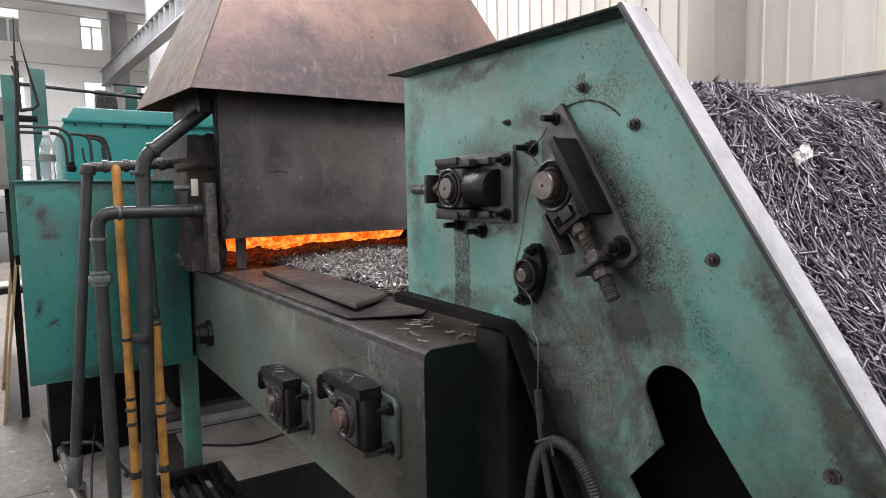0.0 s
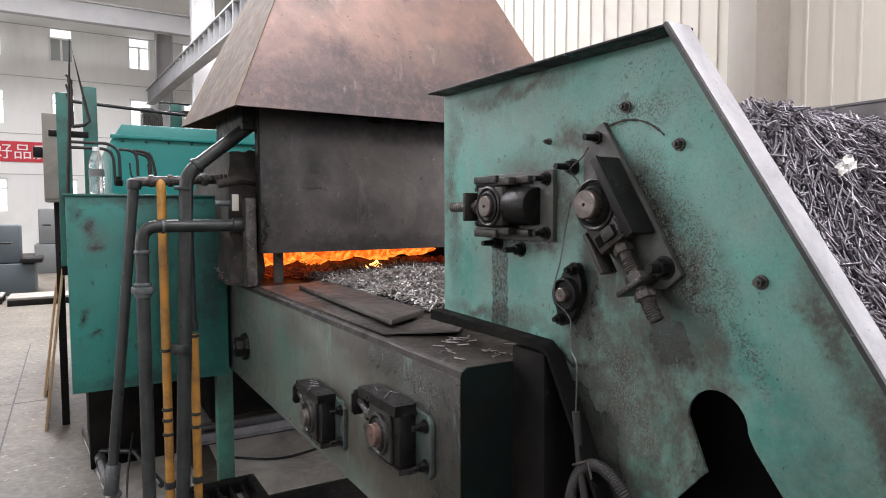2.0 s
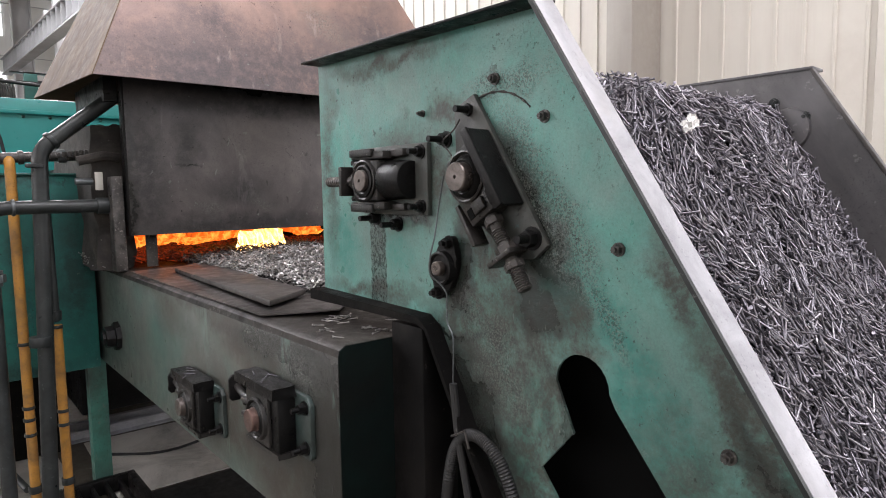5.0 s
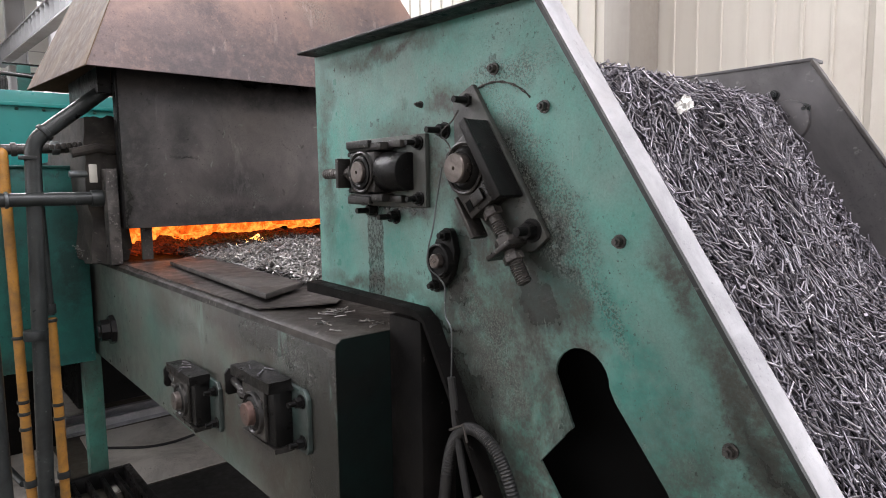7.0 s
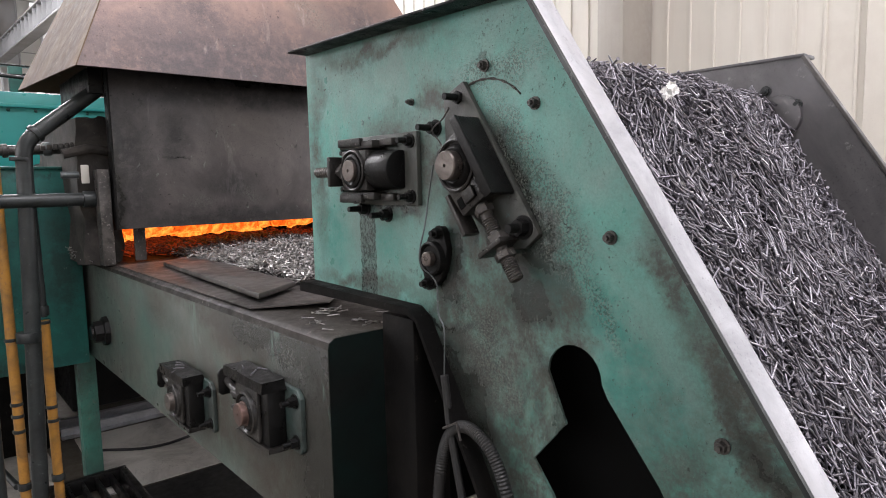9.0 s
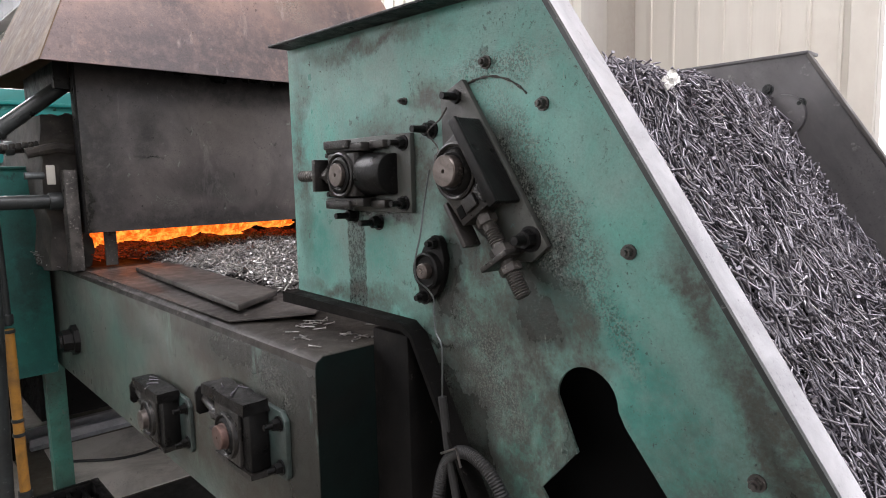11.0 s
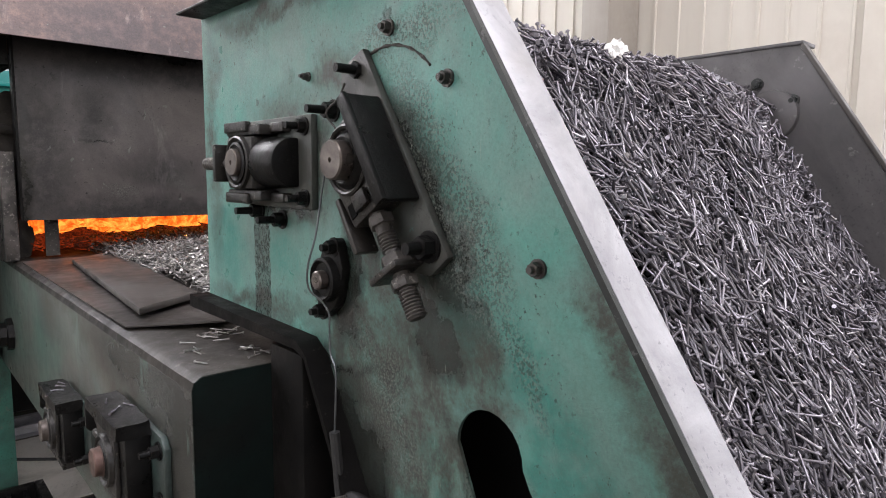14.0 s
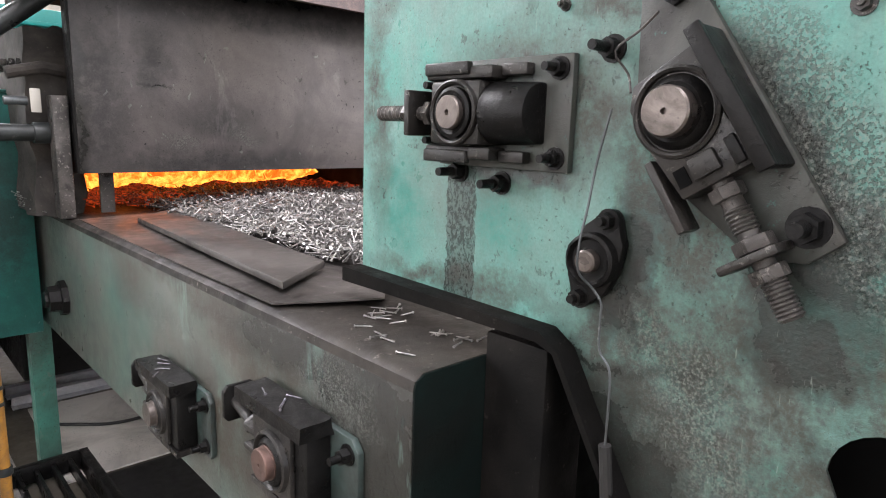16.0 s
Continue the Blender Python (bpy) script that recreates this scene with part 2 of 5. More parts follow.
        speck = ramp(N, L, tex(N, L, 210, 4, 0.7, stretch=(1, 1, 0.7)), [(0.44, 1.0), (0.56, 0.6)])
        drip = math_node(N, L, "MULTIPLY", math_node(N, L, "MULTIPLY", inside, below), speck)
        gsum = mix(N, L, 1.0, gsum, drip, "LIGHTEN")
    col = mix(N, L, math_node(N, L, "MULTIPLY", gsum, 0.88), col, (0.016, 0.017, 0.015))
    # blistered specks along the slope beside the large bearing
    zone = blot(*speck_at[0])
    for q in speck_at[1:]:
        zone = mix(N, L, 1.0, zone, blot(*q), "LIGHTEN")
    fine = ramp(N, L, tex(N, L, 240, 3, 0.65), [(0.50, 0.0), (0.55, 1.0)])
    spk = math_node(N, L, "MULTIPLY", zone, fine)
    light = math_node(N, L, "MULTIPLY", zone, ramp(N, L, tex(N, L, 260, 4, 0.7), [(0.48, 0.0), (0.6, 0.6)]))
    col = mix(N, L, math_node(N, L, "MULTIPLY", light, 0.9), col, (0.23, 0.25, 0.22))
    col = mix(N, L, math_node(N, L, "MULTIPLY", spk, 0.6), col, (0.016, 0.018, 0.016))
    # stray chips over the whole plate, and pale rubbed streaks
    chip = math_node(N, L, "MULTIPLY", ramp(N, L, tex(N, L, 70, 3, 0.6), [(0.66, 0.0), (0.69, 1.0)]), ramp(N, L, tex(N, L, 6, 4, 0.6), [(0.45, 0.0), (0.6, 1.0)]))
    col = mix(N, L, chip, col, chips)
    dots = math_node(N, L, "MULTIPLY", ramp(N, L, tex(N, L, 190, 3, 0.6), [(0.64, 0.0), (0.67, 1.0)]), ramp(N, L, tex(N, L, 9, 5, 0.65), [(0.42, 0.0), (0.58, 1.0)]))
    col = mix(N, L, math_node(N, L, "MULTIPLY", dots, 0.8), col, chips)
    rub = ramp(N, L, tex(N, L, 7, 6, 0.7, stretch=(1, 1.0, 0.35), dist=0.6), [(0.6, 0.0), (0.75, 0.5)])
    col = mix(N, L, rub, col, rubbed)
    scr = math_node(N, L, "MULTIPLY", ramp(N, L, tex(N, L, 50, 3, 0.5, stretch=(1, 5, 0.5), dist=0.8), [(0.69, 0.0), (0.71, 1.0)]), ramp(N, L, tex(N, L, 5, 3, 0.5), [(0.5, 0.0), (0.6, 1.0)]))
    col = mix(N, L, math_node(N, L, "MULTIPLY", scr, 0.28), col, (0.32, 0.38, 0.33))
    fleck = ramp(N, L, tex(N, L, 240, 6, 0.75), [(0.36, 0.55), (0.5, 1.0), (0.64, 1.3)])
    col = mix(N, L, fleck_s, col, fleck, "MULTIPLY")
    # flaked scabs with sharp edges, grouped
    scab = math_node(N, L, "MULTIPLY", ramp(N, L, tex(N, L, 26, 7, 0.72, stretch=(1, 1, 0.7)), [(0.625, 0.0), (0.64, 1.0)]), ramp(N, L, tex(N, L, 3.4, 4, 0.6), [(0.46, 0.0), (0.54, 1.0)]))
    col = mix(N, L, math_node(N, L, "MULTIPLY", scab, 0.6), col, chips)
    L.new(col, P.inputs["Base Color"])
    ro = mix(N, L, f, ramp(N, L, tex(N, L, 18, 5, 0.6), [(0.3, 0.26 + gloss), (0.7, 0.44 + gloss)]), (0.48, 0.48, 0.48))
    P.inputs["Metallic"].default_value = metal
    ro = mix(N, L, gsum, ro, (0.26, 0.26, 0.26))
    L.new(ro, P.inputs["Roughness"])
    h = mix(N, L, 0.55, mix(N, L, 0.35, tex(N, L, 38, 8, 0.75), tex(N, L, 160, 5, 0.7)), mix(N, L, 0.5, spk, mix(N, L, 1.0, dots, scab, "LIGHTEN")))
    bump(N, L, P, h, relief, 0.004)
    return m


# grease blots include bearing shadows; the low blots also paint weaker light there
PLATE = stained_plate("green_side_plate_paint", 0.893, (0.070, 0.295, 0.247), (0.165, 0.31, 0.278), (0.125, 0.168, 0.15),
                      [(1.13, 1.57, 0.26, 0.13, 0, 0.5), (0.86, 1.50, 0.15, 0.24, -33, 0.6), (0.85, 1.22, 0.16, 0.26, -33, 0.35), (0.95, 1.33, 0.09, 0.14, 0, 0.5), (1.0, 1.70, 0.07, 0.05, 0, 0.3), (1.28, 1.31, 0.26, 0.03, 0, 0.3), (0.62, 1.0, 0.06, 0.3, -31, 0.2), (0.42, 1.38, 0.06, 0.5, -32, 0.2), (1.2, 1.83, 0.3, 0.03, 0, 0.2), (1.46, 1.6, 0.05, 0.3, 0, 0.2), (0.9, 1.0, 0.24, 0.36, -31, 0.6), (0.45, 1.05, 0.25, 0.35, -31, 0.1), (0.80, 1.28, 0.10, 0.2, -33, 0.4), (0.37, 1.20, 0.075, 0.30, -32, 0.5), (0.86, 1.14, 0.19, 0.28, -28, 0.8), (0.44, 1.42, 0.05, 0.4, -32, 0.3), (0.50, 1.40, 0.04, 0.12, -32, 0.3), (0.84, 1.25, 0.13, 0.15, -20, 0.6), (0.70, 1.30, 0.07, 0.10, -33, 0.5), (0.95, 1.22, 0.05, 0.10, 0, 0.4)],
                      [(0.80, 1.50, 0.06, 0.22, -33, 0.6), (0.965, 1.385, 0.055, 0.115, 15, 0.6), (0.79, 1.53, 0.05, 0.20, -33, 0.5), (0.77, 1.33, 0.07, 0.05, -33, 0.4), (1.10, 1.50, 0.07, 0.03, 0, 0.3), (1.17, 1.51, 0.13, 0.045, 0, 0.4), (0.78, 1.36, 0.05, 0.07, -33, 0.4), (0.60, 1.10, 0.02, 0.2, -31, 0.2), (1.07, 1.26, 0.3, 0.02, 2, 0.3), (0.97, 1.12, 0.07, 0.24, -31, 0.4), (0.90, 1.02, 0.13, 0.30, -31, 0.4), (0.40, 0.85, 0.12, 0.25, -31, 0.1), (0.705, 1.14, 0.03, 0.14, -20, 0.3), (0.50, 1.0, 0.03, 0.2, -31, 0.4), (0.745, 1.45, 0.035, 0.16, -33, 0.4), (0.905, 1.46, 0.03, 0.06, -33, 0.3), (0.74, 1.33, 0.045, 0.06, -33, 0.5), (0.93, 1.12, 0.09, 0.2, -31, 0.5), (0.34, 1.13, 0.03, 0.22, -32, 0.2)],
                      [(0.745, 1.53, 0.055, 0.26, -33, 0.5), (0.63, 1.34, 0.03, 0.12, -33, 0.3), (0.93, 1.30, 0.05, 0.06, 0, 0.2), (0.85, 1.735, 0.14, 0.04, 0, 0.4), (0.60, 1.16, 0.025, 0.14, -31, 0.4), (0.70, 1.40, 0.03, 0.12, -33, 0.3), (0.86, 1.22, 0.07, 0.14, -25, 0.3)], (1.252, 0.031, 1.49), (0.046, 0.042, 0.034),
                      fresh_at=[(0.54, 1.20, 0.075, 0.34, -31, 0.5), (0.50, 0.98, 0.10, 0.26, -31, 0.5), (0.30, 0.95, 0.10, 0.26, -32, 0.4), (0.78, 1.09, 0.025, 0.10, -5, 0.3), (1.40, 1.42, 0.10, 0.10, 0, 0.4), (1.17, 1.40, 0.06, 0.07, 0, 0.3), (0.71, 1.36, 0.03, 0.12, -33, 0.3), (0.36, 0.98, 0.05, 0.2, -32, 0.4), (0.76, 1.16, 0.05, 0.05, 0, 0.2)])
# besides soot, the full-width top blots paint the shade under the hood
CURTAIN = stained_plate("sooty_shaded_curtain_steel", 2.878, (0.10, 0.090, 0.088), (0.155, 0.137, 0.132), (0.065, 0.06, 0.06),
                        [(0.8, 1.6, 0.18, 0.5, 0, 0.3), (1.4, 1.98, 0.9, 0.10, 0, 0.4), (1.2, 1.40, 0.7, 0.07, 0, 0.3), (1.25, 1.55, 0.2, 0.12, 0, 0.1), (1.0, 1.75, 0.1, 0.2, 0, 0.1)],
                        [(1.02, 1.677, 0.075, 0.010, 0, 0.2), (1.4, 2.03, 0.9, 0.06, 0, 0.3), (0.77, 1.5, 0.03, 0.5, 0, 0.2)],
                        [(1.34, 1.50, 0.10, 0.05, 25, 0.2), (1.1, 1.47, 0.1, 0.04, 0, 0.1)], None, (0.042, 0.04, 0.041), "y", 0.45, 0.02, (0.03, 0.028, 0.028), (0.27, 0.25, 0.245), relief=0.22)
HOOD = stained_plate("heat_stained_steel", 2.8, (0.29, 0.185, 0.15), (0.20, 0.142, 0.125), (0.14, 0.105, 0.10),
                     [(1.4, 2.02, 1.5, 0.36, 0, 0.35), (1.1, 2.25, 0.3, 0.14, 20, 0.1), (1.9, 2.3, 0.3, 0.3, -30, 0.1)],
                     [(1.45, 2.62, 0.03, 0.05, 0, 0.2)],
                     [(1.6, 2.35, 0.2, 0.1, 30, 0.1), (1.0, 2.5, 0.2, 0.1, 0, 0.1)], None, (0.072, 0.062, 0.066), "y", 0.4, 0.02, (0.07, 0.05, 0.045), (0.46, 0.37, 0.34), relief=0.25)
TROUGH = stained_plate("trough_side_paint", 0.721, (0.13, 0.135, 0.12), (0.075, 0.135, 0.115), (0.085, 0.08, 0.072),
                       [(1.25, 1.05, 0.22, 0.5, 0, 0.5), (1.9, 1.21, 1.1, 0.05, 0, 0.3), (1.6, 1.15, 0.35, 0.14, 0, 0.4), (2.3, 1.15, 0.2, 0.12, 0, 0.2), (3.4, 1.0, 0.2, 0.3, 0, 0.3), (1.75, 0.9, 0.4, 0.16, 0, 0.4), (1.42, 1.02, 0.34, 0.4, 0, 0.6), (1.36, 1.14, 0.4, 0.12, 0, 0.6), (1.75, 1.17, 0.3, 0.06, 0, 0.4)],
                       [(1.22, 1.0, 0.16, 0.5, 0, 0.4), (1.38, 1.17, 0.5, 0.08, 0, 0.5), (1.5, 0.93, 0.18, 0.10, 0, 0.4), (2.02, 0.83, 0.16, 0.08, 0, 0.4), (3.03, 0.92, 0.08, 0.08, 0, 0.3)],
                       [(1.35, 1.12, 0.14, 0.08, 0, 0.3), (2.2, 1.1, 0.3, 0.05, 0, 0.3)], None, (0.046, 0.036, 0.027))
# dark green film at the right is painted shade; the left blots are scuffs
TANK_FRONT = stained_plate("scuffed_shaded_tank_paint", 3.32, (0.016, 0.165, 0.14), (0.022, 0.125, 0.108), (0.018, 0.085, 0.075),
                           [(0.62, 1.2, 0.10, 0.5, 0, 0.3), (0.35, 1.61, 0.4, 0.03, 0, 0.3), (0.35, 0.76, 0.4, 0.04, 0, 0.2), (0.40, 1.2, 0.05, 0.5, 0, 0.1)],
                           [(0.10, 1.49, 0.05, 0.055, 0, 0.3), (0.13, 1.41, 0.055, 0.035, 30, 0.3), (0.06, 1.08, 0.03, 0.05, 20, 0.2), (0.11, 1.0, 0.04, 0.025, 0, 0.1), (0.04, 1.55, 0.03, 0.06, 0, 0.1)],
                           [(0.12, 1.45, 0.09, 0.09, 0, 0.2)], None, (0.012, 0.04, 0.036), "y", 0.0, 0.05, (0.01, 0.025, 0.023), (0.04, 0.2, 0.175))
TEAL_GREY = grimy("grey_green_paint_worn", (0.15, 0.155, 0.135), (0.055, 0.048, 0.042), 0.45, (0.06, 0.15, 0.12), 0.55, 0.0, 2.2, True, 0.5, (0.14, 0.13, 0.12), 0.3, 0.2)
TEAL_CLEAN = grimy("teal_paint_clean", (0.012, 0.25, 0.235), (0.02, 0.12, 0.11), 0.2, (0.012, 0.21, 0.20), 0.4, 0.0, 2.0, False, 0.3, None, 0.12)
TEAL_TANK = grimy("teal_paint_tank", (0.018, 0.15, 0.125), (0.012, 0.035, 0.032), 0.4, (0.024, 0.115, 0.098), 0.45, 0.0, 2.6, True, 0.8, None, 0.2)
BLACK_OIL = grimy("black_oily_iron", (0.0065, 0.0063, 0.0062), (0.0035, 0.0035, 0.0035), 0.5, (0.013, 0.012, 0.0115), 0.36, 0.0, 9.0, False, 0.4, (0.075, 0.069, 0.063), 0.7, -0.08, 0.17)
SOOT = grimy("sooty_greased_iron", (0.0075, 0.007, 0.0066), (0.0035, 0.0035, 0.0035), 0.5, (0.016, 0.014, 0.0125), 0.55, 0.0, 6.0, True, 0.4, (0.045, 0.04, 0.036), 0.5, -0.05, 0.07)
TEAL_DARK = grimy("dark_greasy_teal", (0.045, 0.08, 0.072), (0.012, 0.012, 0.011), 0.45, (0.06, 0.085, 0.078), 0.45, 0.0, 9.0, False, 0.5, None, 0.3)
IRON = grimy("dark_brown_iron", (0.062, 0.056, 0.053), (0.012, 0.0115, 0.011), 0.5, (0.105, 0.095, 0.088), 0.38, 0.15, 14.0, False, 0.7, (0.27, 0.25, 0.23), 0.7, 0.25, 0.4)
OILED = grimy("oiled_casting", (0.022, 0.020, 0.0185), (0.007, 0.0065, 0.006), 0.5, (0.04, 0.036, 0.033), 0.36, 0.1, 14.0, False, 0.6, (0.2, 0.185, 0.17), 0.7, 0.12, 0.4)
BASE_GREASE = grimy("greasy_base_plate", (0.066, 0.065, 0.057), (0.018, 0.017, 0.0155), 0.5, (0.047, 0.06, 0.053), 0.45, 0.0, 11.0, False, 0.9, (0.04, 0.13, 0.11), 0.5, 0.0)
SHAFT = grimy("turned_steel_shaft", (0.19, 0.162, 0.148), (0.05, 0.042, 0.037), 0.45, (0.15, 0.128, 0.117), 0.36, 0.7, 25.0, False, 0.3, None, 0.2)
SHAFT_RED = grimy("rusty_shaft_end", (0.145, 0.085, 0.072), (0.06, 0.04, 0.034), 0.4, (0.16, 0.095, 0.078), 0.5, 0.5, 20.0, False, 0.2, None, 0.15)
HOOD_SIDE = grimy("tan_rusted_sheet", (0.165, 0.108, 0.068), (0.075, 0.05, 0.036), 0.45, (0.13, 0.088, 0.058), 0.75, 0.0, 2.4, False, 0.5, (0.21, 0.15, 0.105), 0.3, 0.05, 0.3)
BRIGHT = grimy("worn_bright_steel", (0.50, 0.50, 0.525), (0.27, 0.27, 0.29), 0.36, (0.43, 0.43, 0.455), 0.42, 0.4, 9.0, False, 0.35, (0.2, 0.2, 0.21), 0.25, -0.1)
CHUTE = grimy("dark_chute_steel", (0.115, 0.109, 0.113), (0.045, 0.042, 0.044), 0.42, (0.15, 0.143, 0.148), 0.42, 0.3, 2.5, False, 0.4, (0.23, 0.22, 0.225), 0.2, 0.05)
PIPE = grimy("dark_steel_pipe", (0.021, 0.025, 0.025), (0.009, 0.0095, 0.0095), 0.4, (0.036, 0.041, 0.041), 0.4, 0.2, 8.0, False, 0.5, (0.12, 0.12, 0.12), 0.3, 0.05)
GALV = grimy("galvanised_pipe", (0.13, 0.145, 0.15), (0.05, 0.05, 0.05), 0.4, (0.10, 0.11, 0.115), 0.4, 0.6, 8.0, False, 0.4, (0.36, 0.37, 0.37), 0.25, 0.1)
YELLOW = grimy("yellow_painted_pipe", (0.46, 0.215, 0.035), (0.12, 0.07, 0.03), 0.35, (0.40, 0.19, 0.03), 0.5, 0.0, 9.0, False, 0.6, (0.22, 0.12, 0.06), 0.3, 0.3)
CRUST = grimy("burnt_refractory", (0.035, 0.031, 0.028), (0.012, 0.011, 0.010), 0.5, (0.075, 0.064, 0.056), 0.9, 0.0, 9.0, False, 0.6, (0.15, 0.14, 0.125), 0.9, 0.0)
PLANK = grimy("grey_flat_bar", (0.082, 0.075, 0.07), (0.036, 0.032, 0.030), 0.45, (0.10, 0.092, 0.086), 0.5, 0.3, 5.0, False, 0.4, (0.17, 0.16, 0.15), 0.25, 0.0)
SHEET = grimy("sooty_thin_sheet", (0.066, 0.059, 0.055), (0.018, 0.016, 0.015), 0.5, (0.09, 0.081, 0.076), 0.45, 0.2, 5.0, False, 0.5, (0.2, 0.185, 0.175), 0.3, 0.12)
LEDGE = grimy("greasy_ledge_steel", (0.024, 0.0205, 0.017), (0.008, 0.0072, 0.0065), 0.5, (0.045, 0.038, 0.031), 0.5, 0.1, 6.0, False, 0.6, (0.2, 0.18, 0.16), 0.5, 0.03, 0.3)
# oily end plate; its shaded front is put into the near-black colour
END_BLACK = grimy("shaded_oily_end_plate", (0.005, 0.006, 0.0055), (0.003, 0.003, 0.003), 0.4, (0.004, 0.010, 0.009), 0.65, 0.0, 5.0, True, 0.4, None, 0.3, 0.0, 0.04)
RUBBER = grimy("black_rubber", (0.011, 0.011, 0.0115), (0.02, 0.019, 0.018), 0.4, (0.015, 0.015, 0.0155), 0.6, 0.0, 20.0, False, 0.3, None, 0.2)
BOARD = grimy("raw_plywood", (0.42, 0.29, 0.16), (0.2, 0.14, 0.09), 0.3, (0.36, 0.25, 0.14), 0.7, 0.0, 4.0, True, 0.3, None, 0.2)
STEEL_PAINT = grimy("grey_beam_paint", (0.42, 0.42, 0.43), (0.33, 0.33, 0.33), 0.3, (0.38, 0.38, 0.39), 0.6, 0.0, 1.0, False, 0.2, None, 0.1)
CRANE_PAINT = grimy("dull_grey_crane_paint", (0.27, 0.27, 0.275), (0.2, 0.2, 0.2), 0.3, (0.24, 0.24, 0.245), 0.75, 0.0, 1.0, False, 0.2, None, 0.1, 0.0, 0.2)
CABINET = grimy("grey_cabinet_paint", (0.24, 0.225, 0.20), (0.14, 0.13, 0.115), 0.35, (0.21, 0.195, 0.175), 0.6, 0.0, 4.0, True, 0.3, None, 0.1)
COLUMN = grimy("taupe_column_paint", (0.36, 0.33, 0.29), (0.25, 0.22, 0.19), 0.3, (0.33, 0.30, 0.27), 0.55, 0.0, 1.0, True, 0.2, None, 0.1)
WALL = grimy("cream_wall_cladding", (0.60, 0.565, 0.50), (0.45, 0.40, 0.345), 0.25, (0.57, 0.53, 0.47), 0.5, 0.0, 0.8, True, 0.2, None, 0.08)
PLASTER = grimy("white_plaster", (0.80, 0.80, 0.78), (0.62, 0.62, 0.6), 0.2, (0.76, 0.76, 0.74), 0.8, 0.0, 0.4, True, 0.1, None, 0.08)
CONCRETE = grimy("worn_concrete_floor", (0.135, 0.118, 0.092), (0.066, 0.058, 0.047), 0.5, (0.108, 0.096, 0.077), 0.6, 0.0, 1.6, False, 0.6, (0.34, 0.32, 0.29), 0.3, 0.1)
PIT = grimy("dusty_pit_concrete", (0.58, 0.55, 0.51), (0.2, 0.19, 0.175), 0.42, (0.62, 0.59, 0.55), 0.75, 0.0, 3.0, False, 0.8, (0.5, 0.49, 0.475), 0.5, 0.3)


def plain(name, color, rough=0.5, metal=0.0, emit=0.0, emit_color=None, vary=0.15):
    m, N, L, P = M(name)
    t = tex(N, L, 8, 5, 0.6)
    L.new(mix(N, L, t, color, tuple(c * (1 - vary) for c in color)), P.inputs["Base Color"])
    P.inputs["Roughness"].default_value, P.inputs["Metallic"].default_value = rough, metal
    if emit:
        P.inputs["Emission Color"].default_value = (*(emit_color or color), 1)
        P.inputs["Emission Strength"].default_value = emit
    return m


def flame_mat(name, hot, cool, strength, zlo, zhi):
    """Fire: glows from its own hot foot to cooler tips."""
    m, N, L, P = M(name)
    t = tex(N, L, 14, 5, 0.7, stretch=(1, 1, 0.6), dist=1.5)
    c = ramp(N, L, t, [(0.3, tuple(v * 0.25 for v in cool)), (0.45, cool), (0.62, hot), (0.8, tuple(min(1, v * 1.3) for v in hot))])
    P.inputs["Base Color"].default_value = (0.02, 0.01, 0.005, 1)
    L.new(c, P.inputs["Emission Color"])
    P.inputs["Emission Strength"].default_value = strength
    P.inputs["Roughness"].default_value = 1.0
    return m


FLAME = flame_mat("orange_flame", (1.0, 0.36, 0.05), (0.8, 0.10, 0.006), 1.7, 0, 1)
FLAME_HOT = flame_mat("yellow_flame", (1.0, 0.72, 0.3), (1.0, 0.42, 0.07), 4.5, 0, 1)
EMBER = flame_mat("red_hot_screws", (0.5, 0.05, 0.008), (0.04, 0.006, 0.003), 0.6, 0, 1)
# near-black that puts the shade of gaps and recesses into the colour
DARK = plain("cavity_shade", (0.004, 0.004, 0.004), 0.9)
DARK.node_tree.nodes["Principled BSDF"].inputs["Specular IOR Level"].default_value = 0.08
WINDOW_GLOW = plain("daylight_pane", (0.9, 0.93, 0.95), 0.3, 0, 1.3, (0.96, 0.98, 1.0))
BLUE_PANE = plain("tinted_pane", (0.35, 0.38, 0.38), 0.2, 0, 0.0)
RED_CLOTH = plain("red_banner_cloth", (0.62, 0.05, 0.07), 0.8, vary=0.25)
WHITE_INK = plain("white_lettering", (0.85, 0.82, 0.8), 0.7)
BACKDROP = plain("overcast_daylight", (0.9, 0.92, 0.94), 0.9, 0, 1.6, (1, 1, 1))
PAPER = plain("white_paper", (0.8, 0.79, 0.77), 0.8)

# ---------- the hall ----------
def wall_with_holes(name, axis, at, thick, u0, u1, z0, z1, holes, mat):
    """A wall plane with rectangular openings (u0, u1, z0, z1), cut into blocks round them."""
    us = sorted({u0, u1, *[h[0] for h in holes], *[h[1] for h in holes]})
    zs = sorted({z0, z1, *[h[2] for h in holes], *[h[3] for h in holes]})
    bm = bmesh.new()
    for a, b in zip(us, us[1:]):
        for c, d in zip(zs, zs[1:]):
            if any(h[0] <= (a + b) / 2 <= h[1] and h[2] <= (c + d) / 2 <= h[3] for h in holes):
                continue
            if axis == "y":
                add_box(bm, (a, at, c), (b, at + thick, d))
            else:
                add_box(bm, (at, a, c), (at + thick, b, d))
    return setting(name, bm, mat)


